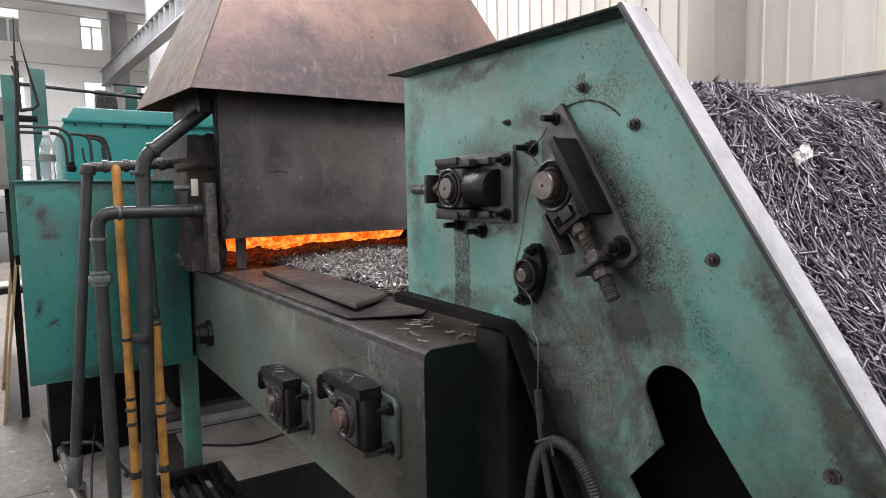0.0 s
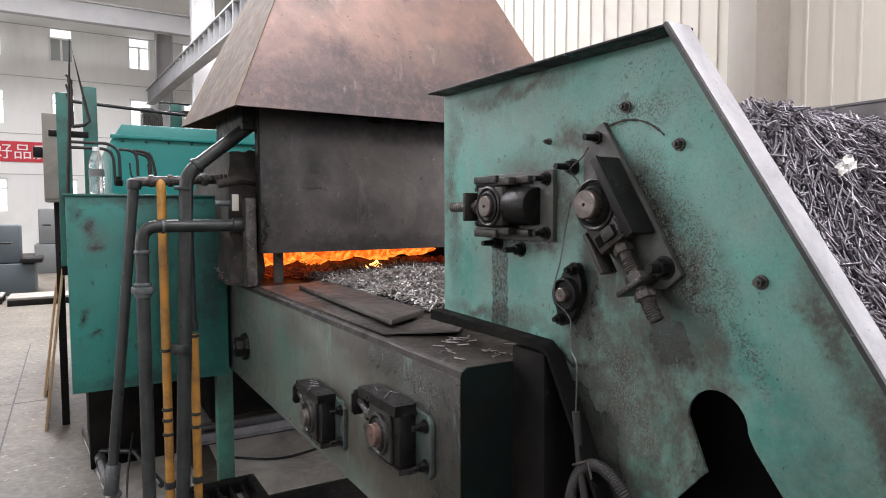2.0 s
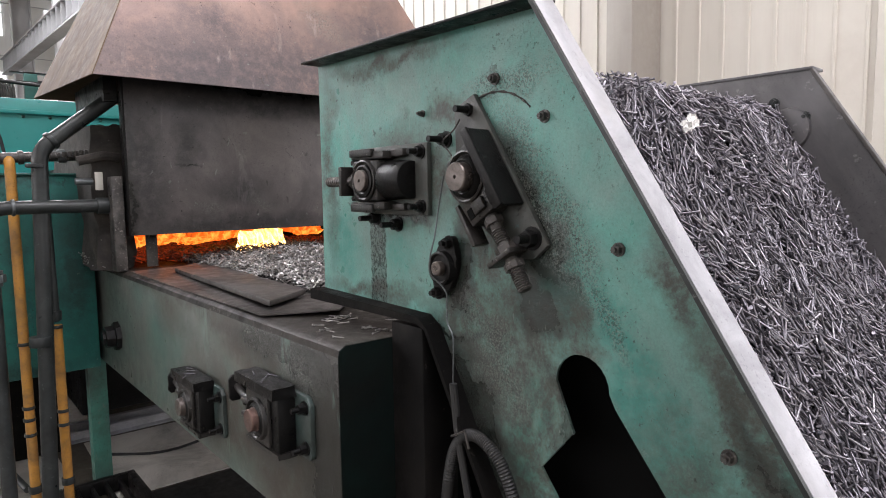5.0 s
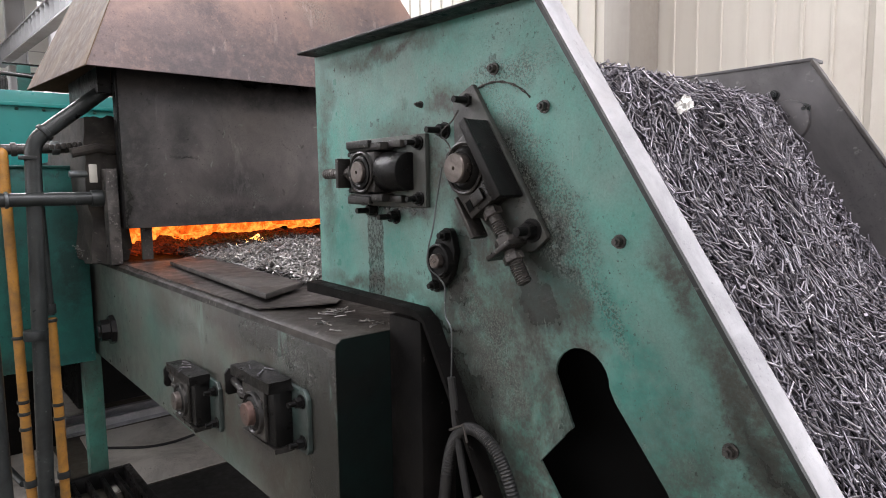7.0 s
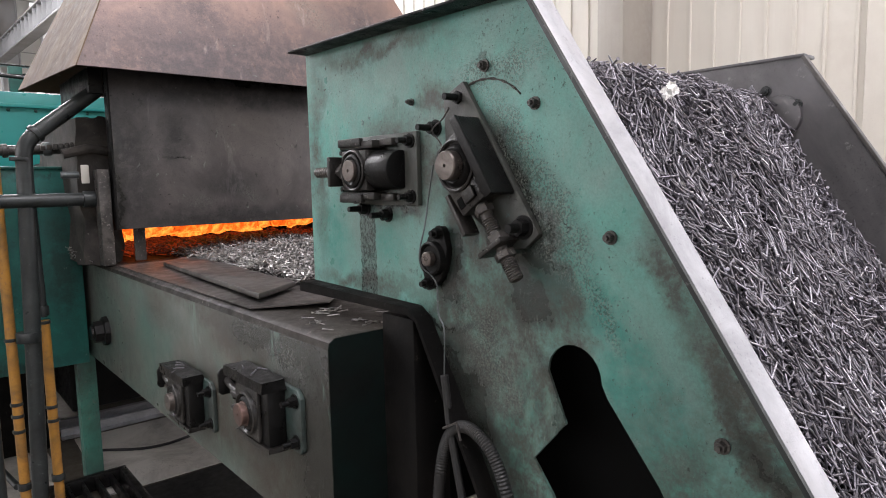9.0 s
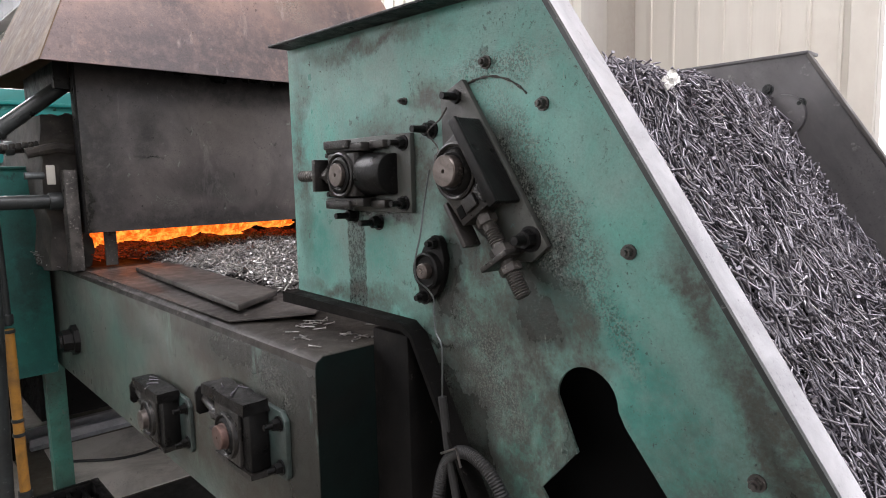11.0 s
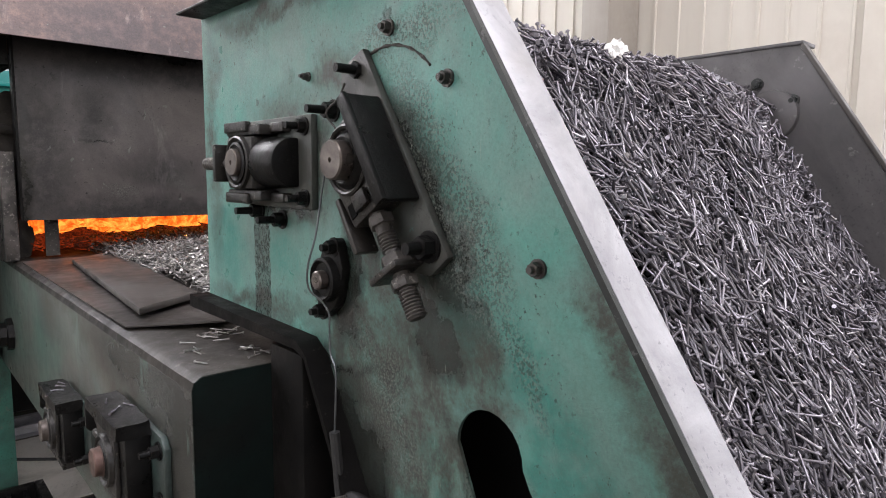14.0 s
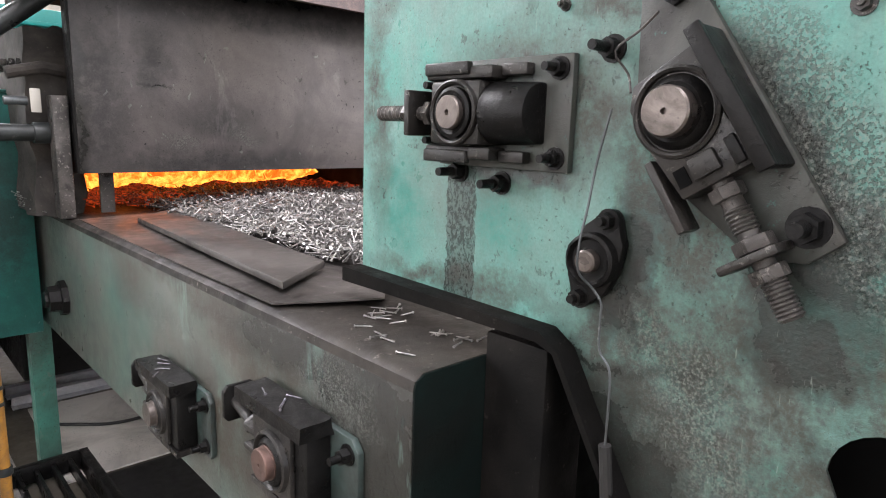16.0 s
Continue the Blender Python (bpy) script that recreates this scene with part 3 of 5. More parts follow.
WX = 5.2
setting("floor", box((-14, -7.2, -0.2), (WX + 0.3, 30.2, 0.0)), CONCRETE)
OPEN_E = (-3.2, 1.31, 0.0, 4.6)
wall_with_holes("wall_east", "x", WX, 0.12, -7.0, 30.0, 0.0, 9.0, [OPEN_E], WALL)
wall_with_holes("wall_south", "y", -7.1, 0.1, -14, WX, 0.0, 9.0, [(-2.2, 2.8, 0.0, 4.9)], WALL)
setting("wall_west", box((-14.1, -7.0, 0), (-14.0, 30.0, 9.0)), PLASTER)
bm = bmesh.new()
for a, b in ((-7.1, -4.5), (0.5, 10.0), (18.0, 30.2)):
    add_box(bm, (-14, a, 9.0), (WX, b, 9.1))
for y0, y1, x0, x1 in ((-4.5, 0.5, -4.0, 4.8), (10.0, 18.0, -4.5, 4.5)):
    add_box(bm, (-14, y0, 9.0), (x0, y1, 9.1))
    add_box(bm, (x1, y0, 9.0), (WX, y1, 9.1))
setting("ceiling", bm, PLASTER)

# far block with its window rows
FAR = 30.0
far_windows = []
for col_x in (-7.1, -4.75, -2.37, 0.02, 2.86, 5.0):
    for row in (8.35, 5.75, 2.3):
        far_windows.append((col_x - 0.42, col_x + 0.42, row - 0.66, row + 0.68))
wall_north = wall_with_holes("wall_north", "y", FAR, 0.25, -14, WX, 0.0, 9.0, far_windows, PLASTER)
far_win = None
for a, b, c, d in far_windows:
    w = tagged(new("window", None), "white framed two-pane window with a transom light", "window", "far block windows", "structure")
    w.location = ((a + b) / 2, FAR + 0.1, c)
    W, Hh = b - a, d - c
    if far_win is None:
        far_win = True
        fr = bmesh.new()
        for p, q in (((-W / 2, 0, 0), (-W / 2 + 0.06, 0.06, Hh)), ((W / 2 - 0.06, 0, 0), (W / 2, 0.06, Hh)), ((-W / 2, 0, 0), (W / 2, 0.06, 0.06)),
                     ((-W / 2, 0, Hh - 0.06), (W / 2, 0.06, Hh)), ((-W / 2, 0, Hh * 0.68), (W / 2, 0.06, Hh * 0.68 + 0.07)), ((-0.04, 0, 0), (0.04, 0.06, Hh * 0.68))):
            add_box(fr, p, q)
        part("window_frame", fr, PLASTER, w)
        frame_mesh = w.children[0].data
        pm = [box((-W / 2 + 0.06, 0.02, 0.06), (-0.04, 0.03, Hh * 0.68)), box((0.04, 0.02, 0.06), (W / 2 - 0.06, 0.03, Hh * 0.68)), box((-W / 2 + 0.06, 0.02, Hh * 0.68 + 0.07), (W / 2 - 0.06, 0.03, Hh - 0.06))]
        pane_meshes = [part("pane", p, WINDOW_GLOW, w).data for p in pm]
        shut_panes = [m.copy() for m in pane_meshes]
        for m in shut_panes[:2]:
            m.materials[0] = BLUE_PANE
    else:
        o = new("window_frame", frame_mesh)
        o.parent = w
        for p in (shut_panes if (a < 0.1 < b and c > 7) else pane_meshes):
            o = new("pane", p)
            o.parent = w

# shadow joints between the storeys of the far block
for z in (3.15, 4.75, 7.0, 9.0):
    setting("trim", box((-14, FAR - 0.03, z - 0.025), (WX, FAR, z)), STEEL_PAINT)

# east wall ribs and column
bm = bmesh.new()
y = 1.52
while y < 12:
    add_prism(bm, [(WX, y), (WX - 0.014, y + 0.006), (WX - 0.014, y + 0.024), (WX, y + 0.03)], "z", 0.0, 9.0)
    y += 0.205
ribs = setting("trim_wall_ribs", bm, WALL)
bm = box((4.70, 3.08, 0), (4.715, 3.33, 9.0), 0.003)
add_box(bm, (4.716, 3.10, 0), (5.17, 3.31, 9.0), 0.003)
tagged(mesh_ob("column", bm, COLUMN, 35), "taupe painted steel building column against the cladding", "column", kind="structure")
bm = box((WX - 0.05, 1.312, 0), (WX - 0.001, 1.47, 4.8), 0.006)
add_box(bm, (WX - 0.05, -3.3, 4.6), (WX - 0.001, 1.311, 4.8), 0.006)
tagged(mesh_ob("trim_opening", bm, WALL, 35), kind="structure")

setting("backdrop", box((9.0, -9.0, -0.2), (9.05, 7.0, 8.0)), BACKDROP)

# roof beams seen far off
for yb, zb in ((16.0, 6.9), (23.0, 7.6)):
    bm = box((-14, yb, zb), (WX, yb + 0.3, zb + 0.04))
    add_box(bm, (-14, yb + 0.12, zb + 0.04), (WX, yb + 0.18, zb + 0.6))
    add_box(bm, (-14, yb, zb + 0.6), (WX, yb + 0.3, zb + 0.64))
    tagged(mesh_ob("roof_beam", bm, STEEL_PAINT, None), "grey painted steel roof beam", "beam", kind="structure")

# joints between the floor slabs
for a, b in (((-6.0, 3.93), (0.05, 3.945)), ((-0.42, 2.0), (-0.408, 9.0)), ((-6.0, 6.2), (-0.2, 6.215)), ((-2.6, -2.0), (-2.588, 12.0))):
    setting("trim_floor_joint", box((a[0], a[1], 0.0005), (b[0], b[1], 0.0015)), RUBBER)

# ---------- the inclined feeder ----------
feeder = empty("screw_feeder", "inclined green painted screw feeder with oily side plates", "feeder machine")
PX = 0.893
U = Vector((0, 0.544, 0.839))
NN = Vector((0, -0.839, 0.544))
slot_arc = [(0.668 + 0.054 * math.cos(a), 1.216 + 0.054 * math.sin(a)) for a in [radians(d) for d in range(-25, 171, 15)]]
outline = [(1.506, 1.28), (1.506, 1.863), (0.733, 1.846), (-0.120, 0.5), (0.163, 0.5), (0.513, 1.084), (0.603, 1.195)]
outline += [(p[0] * 1.0, p[1]) for p in [(0.668 - 0.054 * math.cos(a), 1.216 + 0.054 * math.sin(a)) for a in [radians(d) for d in range(0, 181, 15)]]]
outline += [(0.684, 1.132), (0.755, 1.05), (0.713, 0.998), (0.44, 0.5), (0.60, 0.5), (1.05, 1.268)]
part("side_plate", prism(outline, "x", PX, PX + 0.005), PLATE, feeder, "green side plate with worn oily paint and a long dark slot", None)
far_outline = [(1.506, 1.28), (1.506, 1.862), (0.733, 1.862), (-0.129, 0.5), (0.60, 0.5), (1.05, 1.268)]
part("side_plate", prism(far_outline, "x", 1.972, 1.984), CHUTE, feeder, "dark bare steel side plate", None)
part("top_lip", prism([(0.730, 1.8465), (1.500, 1.8625), (1.500, 1.8675), (0.730, 1.8515)], "x", 0.840, 0.899, 0.001), BLACK_OIL, feeder, "dark outward bent top lip")


def slope_box(x0, x1, s0, s1, d0, d1, bevel=0.0):
    """A box along the feeder's slope: s up the slope, d out of it."""
    m = Matrix(((1, 0, 0, 0), (0, U.y, NN.y, 0), (0, U.z, NN.z, 0), (0, 0, 0, 1)))
    return box((x0, s0, d0), (x1, s1, d1), bevel, m)


EDGE_D = NN.dot(Vector((0, 0.733, 1.862)))
S_TOP = U.dot(Vector((0, 0.733, 1.862)))
S_END = S_TOP - 0.016
part("slope_lip", slope_box(0.8275, 0.8785, S_TOP - 2.1, S_END, EDGE_D - 0.001, EDGE_D + 0.003, 0.001), BRIGHT, feeder, "bright worn steel edge lip")
part("lip_return", slope_box(0.8205, 0.8273, S_TOP - 2.1, S_END - 0.002, EDGE_D - 0.004, EDGE_D + 0.0025), PIPE, feeder, "dark turned-down lip edge")
part("lip_web", slope_box(0.8787, 0.8985, S_TOP - 2.1, S_END - 0.03, EDGE_D - 0.016, EDGE_D - 0.0095), CHUTE, feeder)
part("slope_lip", slope_box(1.968, 1.995, S_TOP - 2.1, S_TOP - 0.006, EDGE_D - 0.002, EDGE_D + 0.008, 0.002), PLANK, feeder, "scuffed steel edge lip")
part("top_lip", box((1.968, 0.722, 1.857), (2.045, 1.54, 1.866), 0.002), CHUTE, feeder)
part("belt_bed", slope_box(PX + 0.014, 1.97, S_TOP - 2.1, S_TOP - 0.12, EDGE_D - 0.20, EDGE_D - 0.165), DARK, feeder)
part("head_drum", cyl((PX + 0.014, 0.896, 1.635), (1.97, 0.896, 1.635), 0.105, n=40), CHUTE, feeder)
# added near-black sheet, stands in for the shade inside the slot
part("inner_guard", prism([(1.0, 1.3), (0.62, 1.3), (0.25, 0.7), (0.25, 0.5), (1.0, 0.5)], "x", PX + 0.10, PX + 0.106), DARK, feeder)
part("rail", prism([(1.515, 1.266), (1.515, 1.292), (1.06, 1.283), (1.028, 1.262), (0.590, 0.5), (0.600, 0.5), (1.036, 1.258), (1.065, 1.268)], "x", 0.853, 0.8925), SOOT, feeder, "black greasy edge angle")
part("post", box((0.856, 1.045, 0.0), (0.95, 1.155, 1.26), 0.004), SOOT, feeder, "dark greasy iron post")
part("rear_post", box((1.92, 1.045, 0.0), (2.0, 1.155, 1.26), 0.004), IRON, feeder)

for p, r in (((PX, 0.864, 1.743), 0.0082), ((PX, 0.747, 1.665), 0.0082), ((PX, 0.599, 1.449), 0.0082), ((PX, 0.421, 1.177), 0.0082), ((PX, 1.076, 1.702), 0.0055)):
    part("bolt", bolt(p, (-1, 0, 0), r, 0.009, 0.008), IRON, feeder)
for p in ((PX, 1.002, 1.644), (PX, 0.922, 1.693), (PX, 1.255, 1.482), (PX, 1.17, 1.47)):
    part("stud_bolt", bolt(p, (-1, 0, 0), 0.0125, 0.016, 0.032), BLACK_OIL, feeder)


def takeup(parent, at, a_dir, out, k=1.0, screw=0.16, shaft_mat=SHAFT, base_mat=IRON, back=0.165, shaft_out=0.072, plate_mat=OILED, deep=0.054, reach=0.06, half=0.075):
    """A take-up bearing: base plate, two guide rails, sliding block with ring and shaft, adjusting screw."""
    a = Vector(a_dir).normalized()
    c = Vector(out).normalized()
    b = c.cross(a)
    m = Matrix(((a.x, b.x, c.x, at[0]), (a.y, b.y, c.y, at[1]), (a.z, b.z, c.z, at[2]), (0, 0, 0, 1))) @ Matrix.Scale(k, 4)

    def put(name, bm, mat, par, label=""):
        bmesh.ops.transform(bm, matrix=m, verts=bm.verts)
        return part(name, bm, mat, par, label)
    base = put("takeup_bearing", prism([(-back, -half), (0.075, -half), (0.085, 0.015 - half), (0.085, half - 0.015), (0.075, half), (-back, half)], "z", 0.0, 0.012, 0.002), base_mat, parent, "greasy take-up bearing on a bolted base plate")
    for s in (-1, 1):
        bm = box((-reach, s * 0.046, 0.0125), (0.07, s * 0.064, deep - 0.006), 0.004)
        add_box(bm, (-reach - 0.045, s * 0.05, 0.0125), (-reach, s * 0.066, 0.03), 0.003)
        add_box(bm, (-0.02, s * 0.052, deep - 0.012), (0.068, s * 0.070, deep), 0.003)
        put("guide_rail", bm, plate_mat, base)
    bm = box((-0.046, -0.044, 0.013), (0.052, 0.044, 0.056), 0.006)
    add_lathe(bm, (0, 0, 0.05), (0, 0, 1), [(0, 0.046), (0.012, 0.045), (0.014, 0.042), (0.012, 0.039), (0.004, 0.037)], 32)
    put("housing", bm, plate_mat, base)
    put("inner_ring", lathe((0, 0, 0.05), (0, 0, 1), [(0, 0.036), (0.013, 0.035), (0.015, 0.030), (0.013, 0.027)], 32), BLACK_OIL, base)
    put("shaft", lathe((0, 0, 0.03), (0, 0, 1), [(0, 0.0235), (shaft_out - 0.032, 0.0235), (shaft_out - 0.03, 0.022), (shaft_out - 0.03, 0.004), (shaft_out - 0.036, 0.003)], 32), shaft_mat, base, "turned shaft end with a centre hole")
    put("barrel", cyl((-0.125, 0, 0.02), (-0.047, 0, 0.02), 0.04, 0.043, 26, 0.003), BLACK_OIL, base)
    bm = box((0.096, -0.034, 0.0), (0.108, 0.034, 0.06), 0.003)
    put("end_plate", bm, plate_mat, base)
    n = 10
    bm = cyl((0.05, 0, 0.034), (screw, 0, 0.034), 0.0105, n=16)
    step = (screw - 0.10) / max(n, 1)
    for i in range(n):
        add_lathe(bm, (0.10 + i * step, 0, 0.034), (1, 0, 0), [(0, 0.0105), (step * 0.4, 0.0125), (step * 0.5, 0.0125), (step * 0.9, 0.0105)], 14)
    put("adjusting_screw", bm, IRON, base)
    for u in (0.066, 0.112):
        put("nut", cyl((u, 0, 0.034), (u + 0.013, 0, 0.034), 0.019, n=6, bevel=0.001), IRON, base)
    for u, v in ((-back + 0.02, half - 0.018), (-back + 0.02, 0.018 - half)) + ((0.088, 0.040), (0.088, -0.042)):
        put("bolt", bolt((u, v, 0.012 if u < 0 else 0.0), (0, 0, 1), 0.011, 0.012, 0.022), BLACK_OIL, base)
    return base


takeup(feeder, (PX - 0.0005, 1.215, 1.567), (0, 1, 0), (-1, 0, 0), 1.0, 0.195, base_mat=BASE_GREASE)


def slope_takeup():
    """The larger take-up bearing, set along the slope: forked block, deep side rail, adjusting stud."""
    a, c = -U, Vector((-1, 0, 0))
    b = c.cross(a)
    m = Matrix(((a.x, b.x, c.x, PX - 0.0005), (a.y, b.y, c.y, 0.891), (a.z, b.z, c.z, 1.567), (0, 0, 0, 1)))

    def put(name, bm, mat, par, label=""):
        bmesh.ops.transform(bm, matrix=m, verts=bm.verts)
        return part(name, bm, mat, par, label)
    base = put("takeup_bearing", prism([(-0.15, 0.01), (-0.14, 0.068), (0.187, 0.07), (0.192, 0.03), (0.165, -0.015), (0.06, -0.056), (-0.04, -0.056)], "z", 0.0, 0.012, 0.002), BASE_GREASE, feeder, "large greasy take-up bearing set along the slope")
    bm = box((-0.06, 0.056, 0.0125), (0.1, 0.066, 0.07), 0.003)
    add_box(bm, (-0.06, 0.050, 0.066), (0.1, 0.068, 0.074), 0.002)
    put("guide_rail", bm, BLACK_OIL, base)
    bm = box((0.03, -0.058, 0.0125), (0.115, -0.048, 0.05), 0.002)
    put("guide_rail", bm, OILED, base)
    pts = [(-0.052, -0.03), (-0.052, 0.049), (0.012, 0.049), (0.02, 0.042), (0.035, 0.042), (0.04, 0.049), (0.085, 0.046), (0.085, -0.036), (0.02, -0.046), (-0.03, -0.046)]
    put("housing", prism(pts, "z", 0.013, 0.05, 0.003), OILED, base)
    put("lug", box((0.052, -0.012, 0.05), (0.075, 0.018, 0.058), 0.002), OILED, base)
    put("lug", box((0.05, 0.03, 0.05), (0.08, 0.042, 0.056), 0.002), BLACK_OIL, base)
    put("slot", box((0.054, -0.032, 0.05), (0.074, -0.018, 0.0515)), DARK, base)
    put("outer_ring", lathe((0, 0, 0.045), (0, 0, 1), [(0, 0.049), (0.009, 0.048), (0.011, 0.045), (0.009, 0.042), (0.002, 0.04)], 40), OILED, base)
    put("inner_ring", lathe((0, 0, 0.045), (0, 0, 1), [(0, 0.041), (0.006, 0.039), (0.014, 0.031), (0.013, 0.028)], 40), BLACK_OIL, base)
    put("shaft", lathe((0, 0, 0.03), (0, 0, 1), [(0, 0.0265), (0.045, 0.0265), (0.0475, 0.0245), (0.0475, 0.0035), (0.042, 0.003)], 40), SHAFT, base, "turned shaft end with a centre hole")
    bm = cyl((0.08, 0.003, 0.034), (0.236, 0.003, 0.034), 0.0115, n=18, bevel=0.002)
    for i in range(9):
        add_lathe(bm, (0.195 + i * 0.0044, 0.003, 0.034), (1, 0, 0), [(0, 0.0115), (0.0018, 0.0135), (0.0024, 0.0135), (0.0042, 0.0115)], 16)
    for i in range(6):
        add_lathe(bm, (0.115 + i * 0.0044, 0.003, 0.034), (1, 0, 0), [(0, 0.0115), (0.0018, 0.0135), (0.0024, 0.0135), (0.0042, 0.0115)], 16)
    put("adjusting_stud", bm, IRON, base)
    for u, r in ((0.09, 0.018), (0.148, 0.021), (0.18, 0.019)):
        put("nut", cyl((u, 0.003, 0.034), (u + 0.014, 0.003, 0.034), r, n=6, bevel=0.0015), IRON, base)
    bm = box((0.163, -0.034, 0.0125), (0.173, 0.030, 0.06), 0.003)
    put("end_bracket", bm, OILED, base)
    put("bolt", bolt((0.160, 0.048, 0.012), (0, 0, 1), 0.0155, 0.016, 0.024), BLACK_OIL, base)
    return base


slope_takeup()
part("shaft_boss", lathe((1.9718, 0.78, 1.70), (-1, 0, 0), [(0, 0.06), (0.012, 0.058), (0.016, 0.045), (0.016, 0.01)], 30), CHUTE, feeder, "dark boss on the far plate")
for y, z in ((0.82, 1.776), (0.737, 1.731)):
    part("bolt", bolt((1.9718, y, z), (-1, 0, 0), 0.011, 0.009, 0.006), PIPE, feeder)
# arc of weld round the shaft opening
part("weld_seam", tube([(PX - 0.001, 0.868 + 0.128 * math.cos(radians(d)), 1.592 + 0.128 * math.sin(radians(d))) for d in range(70, 138, 4)], 0.0018, 6, [0.0012 + 0.0008 * (k % 3) for k in range(17)]), IRON, feeder)

# oval flange bearing lower on the plate
lo = Vector((PX, 0.999, 1.388))
bm = bmesh.new()
rot = Matrix.Translation(lo) @ Matrix.Rotation(radians(18), 4, "X")
pts = [(0.034 * math.cos(radians(d)), 0.034 * math.sin(radians(d))) for d in range(0, 360, 15)]
pts = [(p * (1 if abs(q) < 0.02 else 0.8), q * 2.0) for p, q in pts]
add_prism(bm, pts, "x", -0.016, -0.0005, 0.002)
bmesh.ops.transform(bm, matrix=rot, verts=bm.verts)
flange = part("flange_bearing", bm, BLACK_OIL, feeder, "black oval two-bolt flange bearing")
part("ring", lathe(lo + Vector((-0.01, 0, 0)), (-1, 0, 0), [(0, 0.036), (0.018, 0.034), (0.02, 0.03), (0.014, 0.026)]), BLACK_OIL, flange)
part("shaft", lathe(lo, (-1, 0, 0), [(0, 0.015), (0.036, 0.0145), (0.038, 0.012), (0.038, 0.003)]), SHAFT, flange)
for s in (-1, 1):
    part("bolt", bolt(rot @ Vector((-0.014, 0, s * 0.054)), (-1, 0, 0), 0.011, 0.012, 0.012), BLACK_OIL, flange)

# ---------- the loading trough ----------
trough = empty("loading_trough", "grey-green worn steel loading trough before the furnace mouth", "conveyor trough")
TX, TXB = 0.721, 2.147
TY0, TY1 = 1.159, 3.57
part("side_wall", box((TX, TY0, 0.75), (TX + 0.012, TY1, 1.2), 0.001), TROUGH, trough, "grey-green side with greasy stains")
part("side_wall", box((TXB - 0.012, TY0, 0.75), (TXB, TY1, 1.215), 0.003), TEAL_GREY, trough)
part("end_wall", prism([(TX + 0.0005, 0.75), (TX + 0.0005, 1.203), (TX + 0.004, 1.215), (TX + 0.018, 1.2225), (TXB, 1.2225), (TXB, 0.75)], "y", TY0 - 0.004, TY0 - 0.0005, 0.001), END_BLACK, trough, "oily end plate, blackened for the shade it stands in")
bm = prism([(TX, 1.20), (TX + 0.004, 1.214), (TX + 0.018, 1.223), (1.06, 1.223), (1.06, 1.214), (TX + 0.013, 1.214), (TX + 0.013, 1.20)], "y", TY0 + 0.0, TY1)
part("top_ledge", bm, LEDGE, trough, "sooty rounded top ledge")
part("top_ledge", box((1.975, TY0, 1.214), (TXB, TY1, 1.223)), SHEET, trough)
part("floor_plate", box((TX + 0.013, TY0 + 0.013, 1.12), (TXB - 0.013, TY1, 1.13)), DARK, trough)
part("bottom_plate", box((TX + 0.013, TY0 + 0.013, 0.752), (TXB - 0.013, TY1, 0.76)), BLACK_OIL, trough)
for x in (0.745, 2.10):
    for y in (3.50, 1.30):
        if x < 1 and y < 2:
            continue
        if x < 1:
            bm = box((0.688, 3.5705, 0.0), (0.770, 3.579, 0.80), 0.001)
            add_box(bm, (0.688, 3.579, 0.0), (0.696, 3.65, 0.80), 0.001)
            part("leg", bm, TEAL_DIRTY, trough, "angle iron leg with chipped teal paint")
            continue
        bm = box((x, y, 0.0), (x + 0.07, y + 0.008, 0.749), 0.001)
        add_box(bm, (x, y, 0.0), (x + 0.008, y + 0.07, 0.749), 0.001)
        part("leg", bm, TEAL_GREY, trough, "angle iron leg with chipped paint")
part("plug_bolt", lathe((TX, 3.033, 0.929), (-1, 0, 0), [(0, 0.064), (0.02, 0.062), (0.022, 0.048), (0.055, 0.046), (0.058, 0.03), (0.066, 0.028), (0.066, 0.01)], 8), BLACK_OIL, trough)


